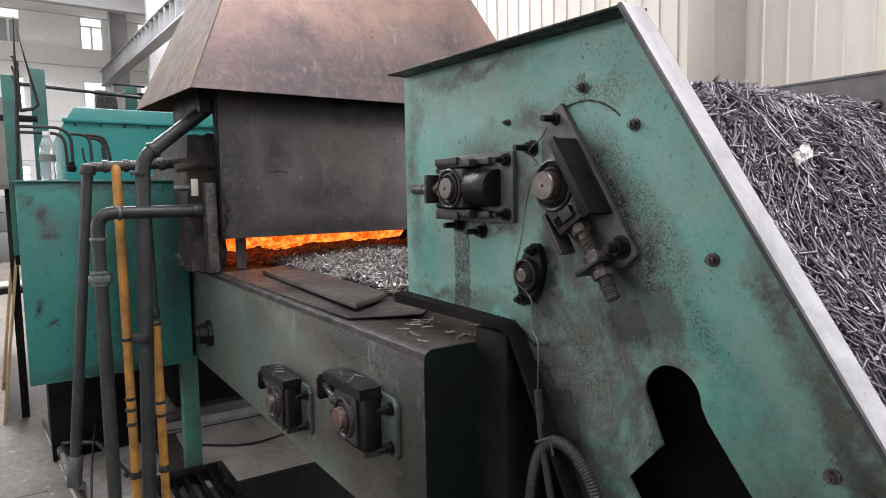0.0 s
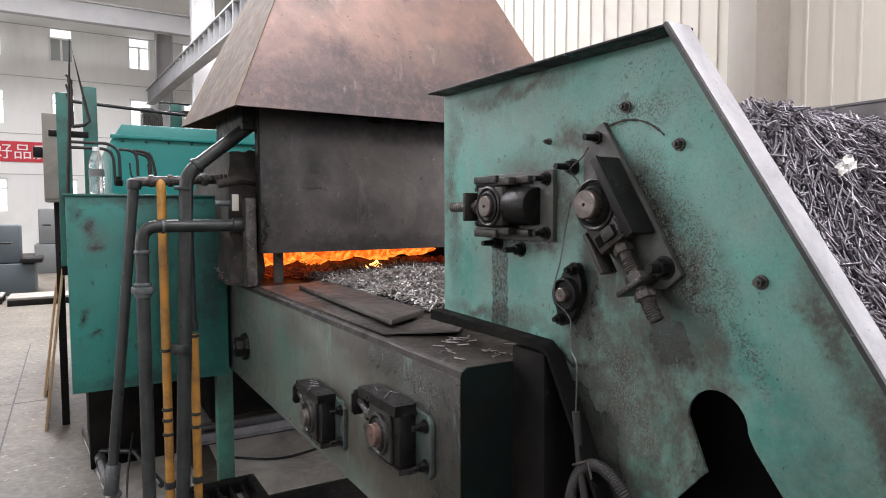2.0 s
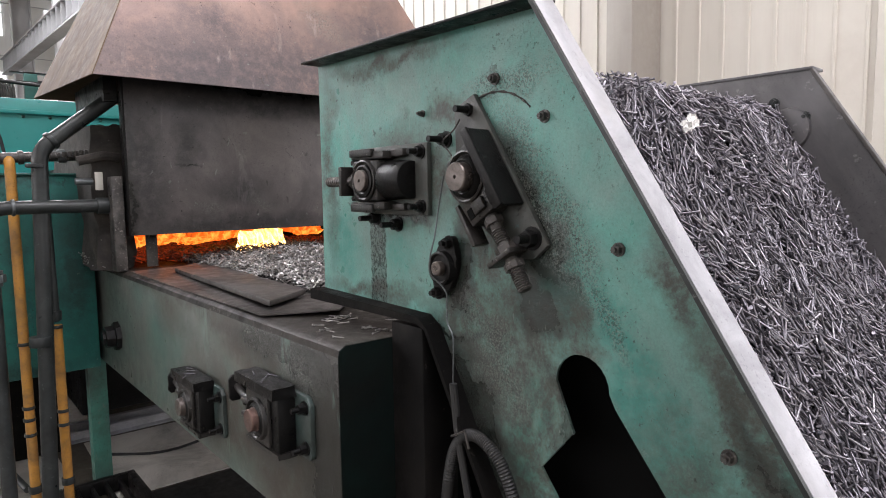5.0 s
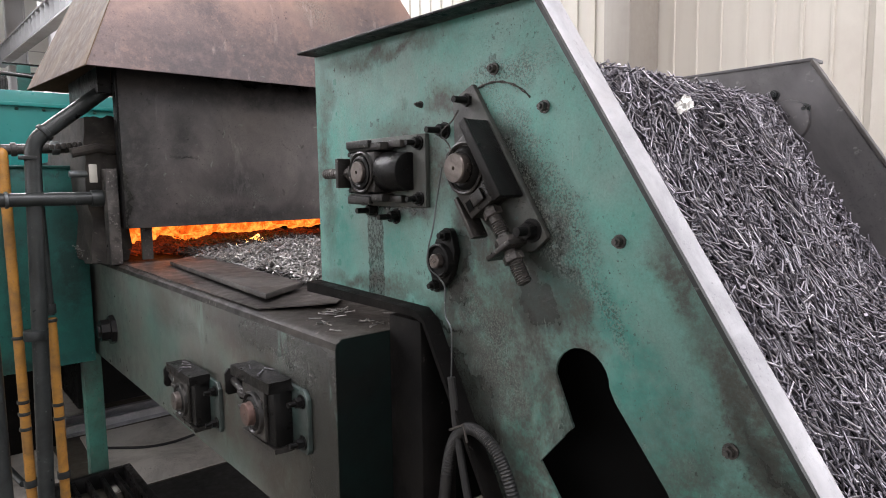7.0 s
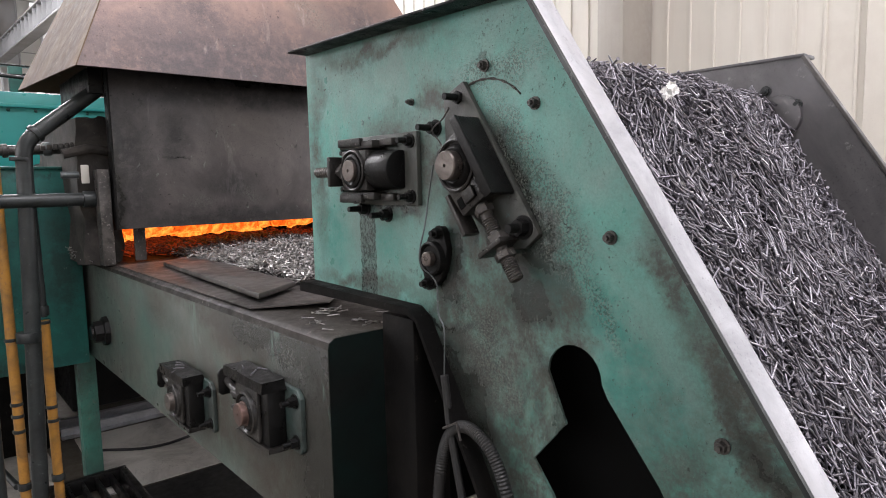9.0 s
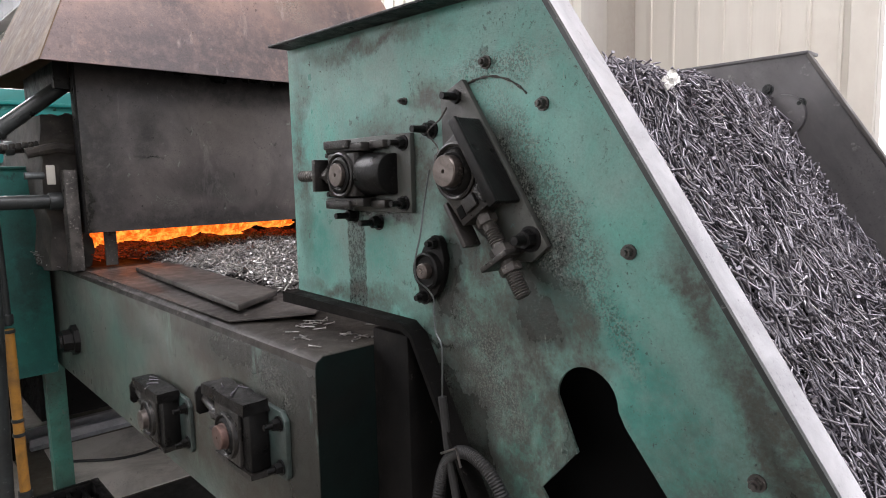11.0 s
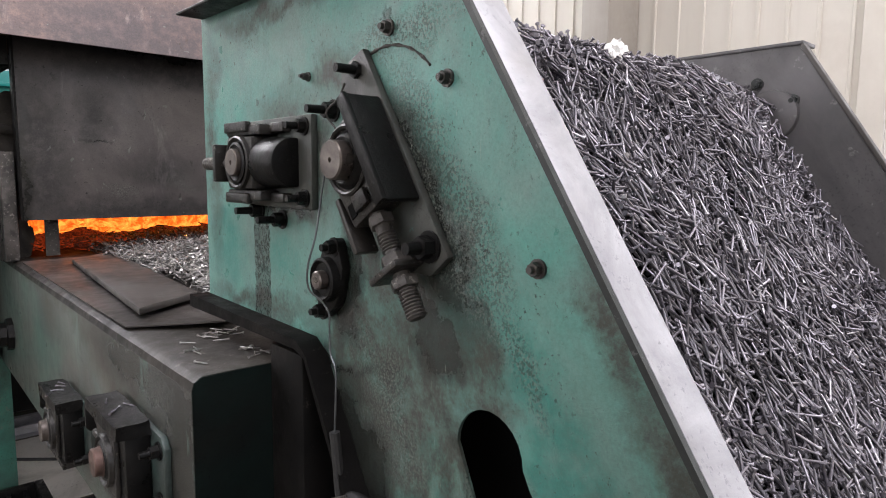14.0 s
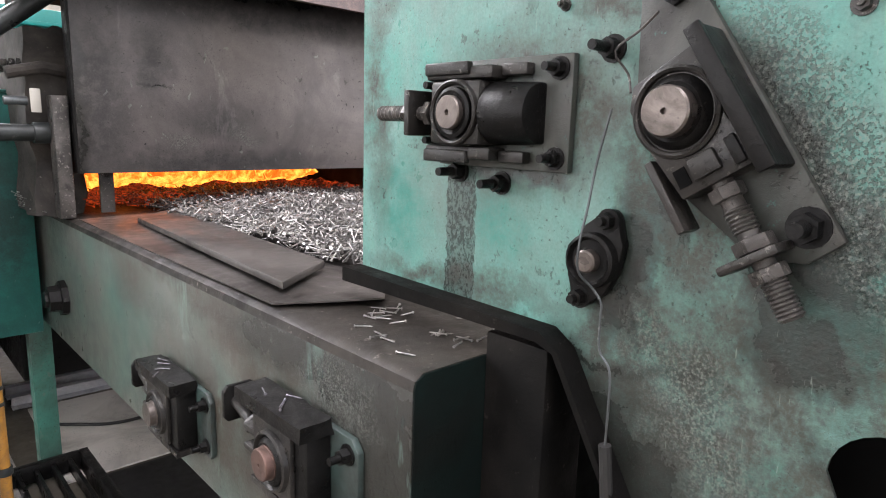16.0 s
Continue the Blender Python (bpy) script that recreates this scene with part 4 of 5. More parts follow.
def trough_bearing(y0, z0, shaft_mat, seed):
    """A take-up bearing on the trough side: base plate, black block between two greasy caps, ringed housing, shaft, lug with screw."""
    def b(u0, u1, v0, v1, w0, w1, bevel=0.002):
        return box((TX - w1, y0 + u0, z0 + v0), (TX - w0, y0 + u1, z0 + v1), bevel)

    def at(u, v, w):
        return Vector((TX - w, y0 + u, z0 + v))
    pts = [(-0.156, -0.062), (-0.148, -0.073), (0.10, -0.073), (0.10, 0.073), (-0.140, 0.073), (-0.156, 0.055)]
    base = part("takeup_bearing", prism([(y0 + p, z0 + q) for p, q in pts], "x", TX - 0.0125, TX - 0.0005, 0.002), TEAL_DARK, trough, "greasy take-up bearing on a bolted green base plate")
    part("block", b(-0.088, 0.075, -0.064, 0.064, 0.0125, 0.057, 0.005), BLACK_OIL, base)
    for v0, v1, u1, w1, nm in ((0.0645, 0.090, 0.118, 0.072, "top_cap"), (-0.076, -0.0645, 0.085, 0.062, "bottom_cap")):
        bm = b(-0.094, u1, v0, v1, 0.0128, w1, 0)
        bmesh.ops.subdivide_edges(bm, edges=bm.edges, cuts=9, use_grid_fill=True)
        for v in bm.verts:
            back = 0.3 + 1.2 * max(0.0, (v.co.x - TX + 0.045) / 0.045)
            v.co += 0.0045 * back * noise.noise_vector(v.co * 55.0 + Vector((seed, 0, 0)))
        part(nm, bm, BLACK_OIL if v0 > 0 else OILED, base, "cap caked with black grease" if v0 > 0 else "")
    part("housing", prism([(y0 + p, z0 + q) for p, q in [(-0.054, -0.058), (0.030, -0.058), (0.062, -0.034), (0.066, 0.058), (-0.054, 0.062)]], "x", TX - 0.066, TX - 0.0572, 0.002), OILED, base)
    part("outer_ring", lathe(at(0, 0, 0.062), (-1, 0, 0), [(0, 0.052), (0.012, 0.050), (0.014, 0.046), (0.011, 0.043), (0.004, 0.041)], 36), OILED, base)
    part("inner_ring", lathe(at(0, 0, 0.06), (-1, 0, 0), [(0, 0.041), (0.012, 0.039), (0.017, 0.032), (0.015, 0.029)], 36), BLACK_OIL, base)
    part("shaft", lathe(at(0, 0, 0.04), (-1, 0, 0), [(0, 0.0265), (0.033, 0.0265), (0.034, 0.0285), (0.037, 0.0285), (0.038, 0.0265), (0.049, 0.0262), (0.051, 0.0245), (0.051, 0.003), (0.047, 0.002)], 36), shaft_mat, base, "turned shaft end with a centre dot")
    for v in (-0.022, 0.014):
        part("fork_prong", b(0.062, 0.105, v, v + 0.013, 0.03, 0.066, 0.004), OILED, base)
    part("adjusting_screw", cyl(at(0.06, -0.001, 0.045), at(0.215, 0.028, 0.034), 0.009, n=14), OILED, base)
    part("nut", cyl(at(0.108, 0.009, 0.0415), at(0.122, 0.0115, 0.0405), 0.016, n=6, bevel=0.001), OILED, base)
    bm = prism([(TX - 0.001, z0 - 0.012), (TX - 0.05, z0 - 0.012), (TX - 0.057, z0 - 0.004), (TX - 0.057, z0 + 0.044), (TX - 0.048, z0 + 0.056), (TX - 0.001, z0 + 0.056)], "y", y0 + 0.196, y0 + 0.206, 0.001)
    add_box(bm, (TX - 0.012, y0 + 0.101, z0 + 0.03), (TX - 0.0005, y0 + 0.1955, z0 + 0.056), 0.001)
    part("side_lug", bm, BLACK_OIL, base)
    for v in (-0.048, 0.046):
        part("bolt", bolt(at(-0.132, v, 0.0125), (-1, 0, 0), 0.0125, 0.014, 0.02), BLACK_OIL, base)
    return base


trough_bearing(1.945, 0.910, SHAFT, 0.0)
trough_bearing(1.420, 1.016, SHAFT_RED, 9.0)

# loose sheet and flat bar lying on the trough
bm = prism([(0.735, 1.56), (0.739, 2.2), (0.742, 2.86), (0.99, 2.9), (1.02, 1.66), (0.97, 1.53), (0.90, 1.45), (0.82, 1.50)], "z", 1.2235, 1.2265)
for v in bm.verts:
    if v.co.y < 1.6:
        v.co.z += 0.012 * (1.62 - v.co.y) / 0.17
thing("steel_sheet", bm, SHEET, "thin sooty steel sheet lying on the trough ledge", "sheet")
bm = prism([(0.770, 1.585), (0.868, 2.69), (1.043, 2.86), (0.944, 1.715)], "z", 1.2270, 1.2440, 0.004)
for v in bm.verts:
    v.co.z += 0.017 * max(0.0, 2.6 - v.co.y)
thing("flat_bar", bm, PLANK, "grey flat steel bar resting on the sheet", "flat bar")

# ---------- curtain, hood, furnace mouth ----------
curtain = empty("heat_curtain", "sooty steel curtain plate hung under the fume hood", "heat shield")
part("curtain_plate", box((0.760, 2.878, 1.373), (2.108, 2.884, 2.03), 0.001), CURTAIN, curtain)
part("side_flange", box((0.752, 2.872, 1.373), (0.7598, 2.93, 2.03), 0.001), BLACK_OIL, curtain)

hood = empty("fume_hood", "heat-stained steel fume hood over the furnace mouth", "fume hood")
hb = [(0.605, 2.64, 1.983), (2.44, 2.64, 1.983), (2.44, 3.80, 2.03), (0.575, 3.80, 2.03)]
ht = [(1.15, 3.0, 3.25), (1.68, 3.0, 3.25), (1.68, 3.4, 3.25), (1.15, 3.4, 3.25)]


def sheet_face(q, t=0.004):
    bm = bmesh.new()
    q = [Vector(p) for p in q]
    n = (q[1] - q[0]).cross(q[2] - q[0]).normalized() * t
    a = [bm.verts.new(p) for p in q]
    b = [bm.verts.new(p + n) for p in q]
    bm.faces.new(a)
    bm.faces.new(b[::-1])
    for i in range(len(q)):
        j = (i + 1) % len(q)
        bm.faces.new((a[i], b[i], b[j], a[j]))
    return bm


for i, mat in ((0, HOOD), (1, HOOD_SIDE), (2, HOOD_SIDE), (3, HOOD_SIDE)):
    j = (i + 1) % 4
    part("hood_panel", sheet_face([hb[i], hb[j], ht[j], ht[i]]), mat, hood, "" if i else "broad front panel with heat colours")
part("flue", cyl((1.415, 3.2, 3.2), (1.415, 3.2, 9.1), 0.26, n=32), HOOD_SIDE, hood)
part("hanger", box((0.70, 2.93, 1.93), (0.75, 3.5, 2.03)), BLACK_OIL, hood)

furnace = empty("furnace", "soot-black belt furnace with a burning mouth", "furnace")
for a, b in (((0.655, 3.02, 1.224), (0.80, 3.95, 1.84)), ((2.06, 3.02, 1.224), (2.25, 3.95, 1.86)), ((0.80, 3.40, 1.42), (2.06, 3.95, 1.86))):
    bm = box(a, b)
    bmesh.ops.subdivide_edges(bm, edges=bm.edges, cuts=9, use_grid_fill=True)
    for v in bm.verts:
        v.co += 0.020 * noise.noise_vector(v.co * 7.0) + 0.016 * noise.noise_vector(v.co * 23.0)
    part("mouth_lining", bm, CRUST, furnace, "burnt crusted refractory beside the mouth")
part("tunnel_roof", box((0.8, 2.95, 1.40), (2.06, 3.36, 1.42)), CRUST, furnace)
part("tunnel_wall", box((0.80, 3.96, 1.13), (2.06, 4.0, 1.42)), CRUST, furnace)
part("post", box((0.838, 2.968, 1.2285), (0.885, 2.976, 1.374), 0.001), IRON, furnace)
part("door_post", box((0.70, 2.90, 1.224), (0.745, 2.97, 1.62), 0.003), IRON, furnace)
part("casing", box((0.72, 4.0, 0.3), (2.4, 7.5, 1.70), 0.01), BLACK_OIL, furnace)

# ---------- quench tank, pipes, bottle ----------
tank = empty("quench_tank", "teal painted steel quench tank with scuffed front", "tank")
part("tank_body", box((0.01, 3.32, 0.735), (0.70, 5.2, 1.635), 0.004), TANK_FRONT, tank)
# added dark block in place of the shade in the open space below
part("tank_base", box((0.09, 4.35, 0.0), (0.66, 5.15, 0.7345), 0.004), SOOT, tank, "dark block standing in for the shade under the tank")
part("rim", box((0.0, 3.31, 1.6355), (0.65, 5.2, 1.645), 0.002), TEAL_TANK, tank)

# yellow, black and grey service pipes before the tank
def pipe_thing(name, pts, r, mat, label, bend=0.05, fittings=(), group="service pipes"):
    ob = empty(name, label, "pipe", group=group)
    part("pipe_run", tube(round_path(pts, bend) if len(pts) > 2 else pts, r, 16), mat, ob)
    for p, q, fr, fm in fittings:
        part("coupling", cyl(p, q, fr, n=8 if fr > r * 1.45 else 18, bevel=0.002), fm, ob)
    return ob


pipe_thing("gas_pipe", [(0.80, 2.971, 1.50), (0.282, 2.971, 1.50), (0.282, 2.971, 0.0)], 0.027, PIPE, "grey steel gas pipe bent down before the tank", 0.07,
           [((0.36, 2.971, 1.50), (0.372, 2.971, 1.50), 0.033, GALV), ((0.282, 2.971, 1.385), (0.282, 2.971, 1.40), 0.033, GALV),
            ((0.282, 2.971, 1.20), (0.282, 2.971, 1.215), 0.034, GALV), ((0.282, 2.971, 1.216), (0.282, 2.971, 1.246), 0.046, GALV), ((0.282, 2.971, 1.247), (0.282, 2.971, 1.262), 0.036, GALV),
            ((0.655, 2.971, 1.50), (0.70, 2.971, 1.50), 0.034, PIPE), ((0.725, 2.971, 1.50), (0.737, 2.971, 1.50), 0.034, PIPE)])
pipe_thing("gas_pipe", [(0.76, 2.99, 1.965), (0.49, 2.99, 1.745), (0.468, 2.99, 1.70), (0.41, 2.99, 0.0)], 0.03, PIPE, "black steel gas pipe rising slanted under the hood", 0.03,
           [((0.520, 2.99, 1.770), (0.506, 2.99, 1.758), 0.037, PIPE), ((0.455, 2.99, 1.67), (0.454, 2.99, 1.655), 0.037, PIPE), ((0.4275, 2.99, 0.98), (0.4265, 2.99, 0.94), 0.042, PIPE)])
pipe_thing("yellow_pipe", [(0.372, 3.24, 1.70), (0.379, 3.10, 1.695), (0.382, 3.10, 0.0)], 0.0195, YELLOW, "yellow painted gas pipe with dark joints", 0.03,
           [((0.379, 3.10, z), (0.379, 3.10, z + 0.014), 0.023, PIPE) for z in (0.93, 0.66, 0.61, 0.545)] + [((0.382, 3.10, 0.30), (0.382, 3.10, 0.33), 0.026, PIPE)])
pipe_thing("yellow_pipe", [(0.501, 3.10, 1.0), (0.502, 3.10, 0.0)], 0.0195, YELLOW, "yellow painted gas pipe below a rusty riser", 0.03,
           [((0.501, 3.10, z), (0.501, 3.10, z + 0.014), 0.023, PIPE) for z in (0.985, 0.62, 0.56)] + [((0.502, 3.10, 0.30), (0.502, 3.10, 0.33), 0.026, PIPE)])
pipe_thing("riser_pipe", [(0.493, 3.10, 1.62), (0.501, 3.10, 1.015)], 0.015, PIPE, "thin rusty riser pipe", 0.03, [((0.501, 3.10, 1.02), (0.501, 3.10, 1.06), 0.021, PIPE)])
pipe_thing("grey_pipe", [(0.266, 3.08, 1.66), (0.143, 3.10, 0.35)], 0.022, PIPE, "grey steel pipe leaning beside the tank", 0.03,
           [((0.268, 3.08, 1.66), (0.27, 3.08, 1.70), 0.03, PIPE), ((0.155, 3.10, 0.46), (0.14, 3.10, 0.33), 0.03, GALV)])
pipe_thing("header_pipe", [(0.262, 3.14, 1.69), (0.30, 3.12, 1.695), (0.38, 3.12, 1.70), (0.66, 3.12, 1.715)], 0.021, IRON, "rust-brown header pipe along the tank rim", 0.02,
           [((0.55, 3.12, 1.709), (0.58, 3.12, 1.711), 0.028, GALV), ((0.33, 3.12, 1.698), (0.35, 3.12, 1.699), 0.028, IRON), ((0.41, 3.12, 1.701), (0.43, 3.12, 1.702), 0.028, IRON)])


def at_tank(px, py, y=3.4):
    return (0.136 + (px - 78) * 0.00238, y, 1.876 - (py - 229) * 0.002516)


for pts in ([(38, 226), (105, 226), (120, 240), (121, 300)], [(38, 236), (100, 236), (110, 248), (112, 300)], [(120, 236), (146, 237), (152, 246), (153, 285)], [(150, 237), (172, 239), (180, 250), (186, 285)], [(150, 242), (168, 244), (175, 252), (178, 288)]):
    pipe_thing("hydraulic_tube", [at_tank(*p) for p in pts], 0.007, RUBBER, "thin black tube bent over the tank rim", 0.03, [], "bent tubes")
for px in (137, 170):
    pipe_thing("hook_rod", [at_tank(px + 8, 292, 3.36), at_tank(px + 2, 285, 3.36), at_tank(px, 262, 3.36)], 0.004, RUBBER, "thin bent wire hook", 0.01, [], "wire hooks")
for px in (118, 153, 183):
    thing("pipe_fitting", lathe(at_tank(px, 305), (0, 0, 1), [(0, 0.016), (0.01, 0.02), (0.028, 0.02), (0.03, 0.014), (0.045, 0.014)], 8), BLACK_OIL, "black tube fitting screwed in the tank rim", "fitting", "tube fittings")

# bottle of water
m, N, L, P = M("clear_plastic")
P.inputs["Base Color"].default_value = (0.93, 0.95, 0.96, 1)
P.inputs["Transmission Weight"].default_value, P.inputs["Roughness"].default_value, P.inputs["IOR"].default_value = 0.82, 0.13, 1.35
bump(N, L, P, tex(N, L, 60, 3, 0.5), 0.2, 0.004)
CLEAR = m
bx, by, bz = 0.14, 3.39, 1.6455
bottle = empty("water_bottle", "clear plastic water bottle, part full, standing on the tank rim", "bottle")
part("bottle_body", lathe((bx, by, bz), (0, 0, 1), [(0, 0.026), (0.006, 0.032), (0.02, 0.0325), (0.05, 0.030), (0.055, 0.032), (0.075, 0.031), (0.08, 0.0325), (0.13, 0.032), (0.15, 0.030), (0.175, 0.022), (0.195, 0.014), (0.205, 0.013)], 28), CLEAR, bottle)
part("label", lathe((bx, by, bz + 0.085), (0, 0, 1), [(0, 0.0331), (0.03, 0.0331)], 28), plain("grey_label", (0.12, 0.13, 0.13), 0.5), bottle, "dark printed wrap label")
part("cap", lathe((bx, by, bz + 0.2), (0, 0, 1), [(0, 0.015), (0.016, 0.015), (0.018, 0.013)], 20), plain("white_cap", (0.75, 0.76, 0.76), 0.4), bottle, "white screw cap")

# lifting posts and control stand beyond the tank
stand = empty("lift_stand", "teal painted twin-post lifting stand behind the tank", "machine stand")
part("post", box((-0.015, 3.62, 1.3), (0.045, 3.66, 2.14), 0.003), TEAL_TANK, stand)
part("post", box((0.10, 3.75, 1.3), (0.165, 3.79, 2.20), 0.003), TEAL_TANK, stand)
part("hanger_wire", tube([at_tank(30, 318, 3.5), at_tank(37, 190, 3.5), at_tank(42, 32, 3.5), at_tank(72, 182, 3.5), at_tank(62, 190, 3.5), at_tank(42, 194, 3.5)], 0.0085, 8), RUBBER, stand)
for i in range(8):
    part("cable", tube([at_tank(34 + (i % 3) * 4, 90 + 6 * i, 3.62), at_tank(44 - (i % 2) * 5, 100 + 10 * i, 3.62), at_tank(38 + i, 190, 3.62)], 0.005, 6), RUBBER, stand)
part("brace", box((-0.05, 3.64, 1.93), (0.12, 3.67, 1.96), 0.003), BLACK_OIL, stand)
cab = empty("control_cabinet", "grey steel control cabinet beyond the tank", "cabinet")
part("cabinet_body", box((-0.115, 5.2, 1.64), (0.035, 5.6, 2.25), 0.006), CABINET, cab)
part("cabinet_door", box((-0.105, 5.192, 1.66), (0.025, 5.199, 2.23), 0.003), CABINET, cab)
part("stand_leg", box((-0.065, 5.38, 0.0), (-0.015, 5.43, 1.6399), 0.003), BLACK_OIL, cab)
part("bracket", box((-0.175, 5.25, 1.95), (-0.1155, 5.35, 2.02), 0.006), BLACK_OIL, cab)

# furnace cover, motor and belt drive behind
cover = empty("furnace_cover", "bright teal furnace cover with a riveted flange", "machine cover")
bm = prism([(0.29, 1.5), (0.29, 2.06), (0.36, 2.175), (2.5, 2.175), (2.5, 1.5)], "y", 4.95, 7.4, 0.004)
part("cover_body", bm, TEAL_CLEAN, cover)
part("flange", box((0.285, 4.925, 2.075), (2.52, 4.949, 2.10), 0.003), TEAL_CLEAN, cover)
for i in range(14):
    part("rivet", lathe((0.36 + i * 0.15, 4.949, 2.06), (0, -1, 0), [(0, 0.011), (0.008, 0.009), (0.012, 0.004)], 10), TEAL_TANK, cover)
motor = empty("drive_motor", "dark finned electric motor on the furnace cover", "motor")
bm = cyl((0.52, 5.3, 2.24), (0.66, 5.3, 2.24), 0.062, n=28)
for i in range(10):
    add_box(bm, (0.525 + i * 0.0135, 5.225, 2.176), (0.531 + i * 0.0135, 5.375, 2.31))
part("motor_body", bm, IRON, motor)
part("motor_foot", box((0.5, 5.22, 2.1755), (0.68, 5.38, 2.182)), BLACK_OIL, motor)
for x in (0.56, 0.84):
    part("pulley", lathe((x, 5.3, 2.315), (0, 0, 1), [(0, 0.045), (0.012, 0.045), (0.016, 0.035), (0.02, 0.045), (0.03, 0.045)], 24), BLACK_OIL, motor)
part("drive_belt", box((0.54, 5.262, 2.322), (0.86, 5.27, 2.336)), RUBBER, motor)
part("bracket", box((0.72, 5.27, 2.1755), (0.80, 5.33, 2.39), 0.004), TEAL_TANK, motor)
part("top_bar", box((0.64, 5.28, 2.391), (0.86, 5.32, 2.403), 0.002), BLACK_OIL, motor)
pipe_thing("air_pipe", [(0.0, 4.7, 1.64), (0.0, 4.7, 2.27), (0.9, 4.7, 2.22)], 0.011, PIPE, "thin grey air pipe crossing behind the tank", 0.03, [], "air pipes")

# valves and tags at the furnace mouth
valve = empty("ball_valve", "small brass ball valve with a steel lever on the furnace wall", "valve")
part("valve_body", cyl((0.585, 2.985, 1.60), (0.65, 2.985, 1.60), 0.014, n=14, bevel=0.002), GALV, valve)
part("lever", box((0.655, 2.965, 1.565), (0.685, 2.972, 1.64), 0.003), plain("pale_tag", (0.55, 0.53, 0.48), 0.5), valve, "pale flat lever")
bm = tube([(0.60, 3.0, 1.685), (0.70, 3.0, 1.71), (0.78, 3.02, 1.70)], 0.02, 10)
thing("burner_tube", bm, CRUST, "crusted burner tube at the mouth", "pipe")
chain = empty("roller_chain", "short dark roller chain by the furnace wall", "chain")
for i in range(6):
    part("link", box((0.535 + i * 0.021, 3.05, 1.70 + i * 0.003), (0.552 + i * 0.021, 3.062, 1.722 + i * 0.003), 0.003), IRON, chain)

# floor things
grate = empty("floor_grate", "black steel bar frame lying on the floor under the trough", "grate")
for a, b in (((0.50, 2.45, 0.0), (0.535, 3.55, 0.10)), ((0.83, 2.45, 0.0), (0.865, 3.55, 0.10)), ((0.536, 3.515, 0.02), (0.829, 3.55, 0.10)), ((0.536, 2.45, 0.02), (0.829, 2.485, 0.10))):
    part("frame_bar", box(a, b, 0.003), BLACK_OIL, grate)
for i in range(4):
    part("bar", box((0.585 + i * 0.065, 2.486, 0.03), (0.60 + i * 0.065, 3.514, 0.085), 0.002), BLACK_OIL, grate)
rail = None
for y in (4.45, 4.62):
    bm = prism([(y - 0.035, 0.004), (y + 0.035, 0.004), (y + 0.035, 0.012), (y + 0.008, 0.02), (y + 0.008, 0.05), (y + 0.02, 0.055), (y + 0.02, 0.07), (y - 0.02, 0.07), (y - 0.02, 0.055), (y - 0.008, 0.05), (y - 0.008, 0.02), (y - 0.035, 0.012)], "x", 0.72, 4.6)
    thing("floor_rail", bm, BRIGHT, "worn steel rail laid across the floor", "rail", "floor rails")
bm = prism([(0.62, 2.2), (4.5, 2.2), (4.5, 3.3), (0.9, 3.42)], "z", 0.002, 0.006)
thing("rubber_mat", bm, RUBBER, "black rubber mat under the trough", "mat")
bm = prism([(0.75, 3.45), (3.6, 3.36), (3.9, 4.3), (0.78, 4.38)], "z", 0.002, 0.010)
thing("floor_plate", bm, PIT, "dusty steel floor plate under the trough", "floor plate")
bm = prism([(0.06, 5.0), (0.62, 5.0), (0.62, 2.2), (0.28, 2.2)], "z", 0.002, 0.006)
thing("oil_pan", bm, PIT, "dark dusty tray under the pipes", "tray")
bm = prism([(0.06, 0.0), (0.085, 0.0), (0.085, 0.05), (0.06, 0.05)], "y", 0, 1.9, 0.002)
ob = thing("curb_angle", bm, IRON, "rusty angle iron edging the pipe pit", "edging")
ob.matrix_world = pose(0.16, 3.2, 0.004, 0, 0, 5)
pipe_thing("drain_pipe", [(0.12, 4.9, 0.05), (0.155, 3.9, 0.09), (0.19, 3.6, 0.12)], 0.022, GALV, "grey drain pipe lying by the pit", 0.03,
           [((0.140, 4.35, 0.068), (0.143, 4.25, 0.072), 0.03, GALV), ((0.153, 3.93, 0.088), (0.168, 3.83, 0.095), 0.032, GALV)])
pipe_thing("drain_pipe", [(0.10, 4.4, 0.10), (0.32, 4.2, 0.12), (0.40, 3.6, 0.12)], 0.016, PIPE, "thin dark pipe lying in the pit", 0.03)
pipe_thing("cable", [(0.32, 4.3, 0.20), (0.26, 3.9, 0.12), (0.22, 3.5, 0.03)], 0.006, RUBBER, "black cable hanging into the pit", 0.05)
pipe_thing("cable", [(0.80, 4.1, 0.02), (1.1, 3.85, 0.02), (1.5, 3.95, 0.02), (2.0, 3.7, 0.02)], 0.008, RUBBER, "black cable lying across the floor plate", 0.15)
for x0, y0, w in ((-0.166, 5.3, 1.3), (-0.20, 6.3, 1.5)):
    bm = box((-0.009, 0, 0), (0.009, w, 1.25), 0.002)
    ob = thing("plywood_board", bm, BOARD, "plywood board leaning on the tank side", "board", "leaning boards")
    ob.matrix_world = pose(x0, y0, 0.001, 0, 7, 0)
for i in range(3):
    thing("dark_lath", box((-0.022 - 0.004 * i, 4.5 + 0.2 * i, 1.18 + 0.02 * i), (0.0098, 4.53 + 0.2 * i, 1.58), 0.002), BLACK_OIL, "dark steel flat hung on the tank side", "steel flat", "steel flats")

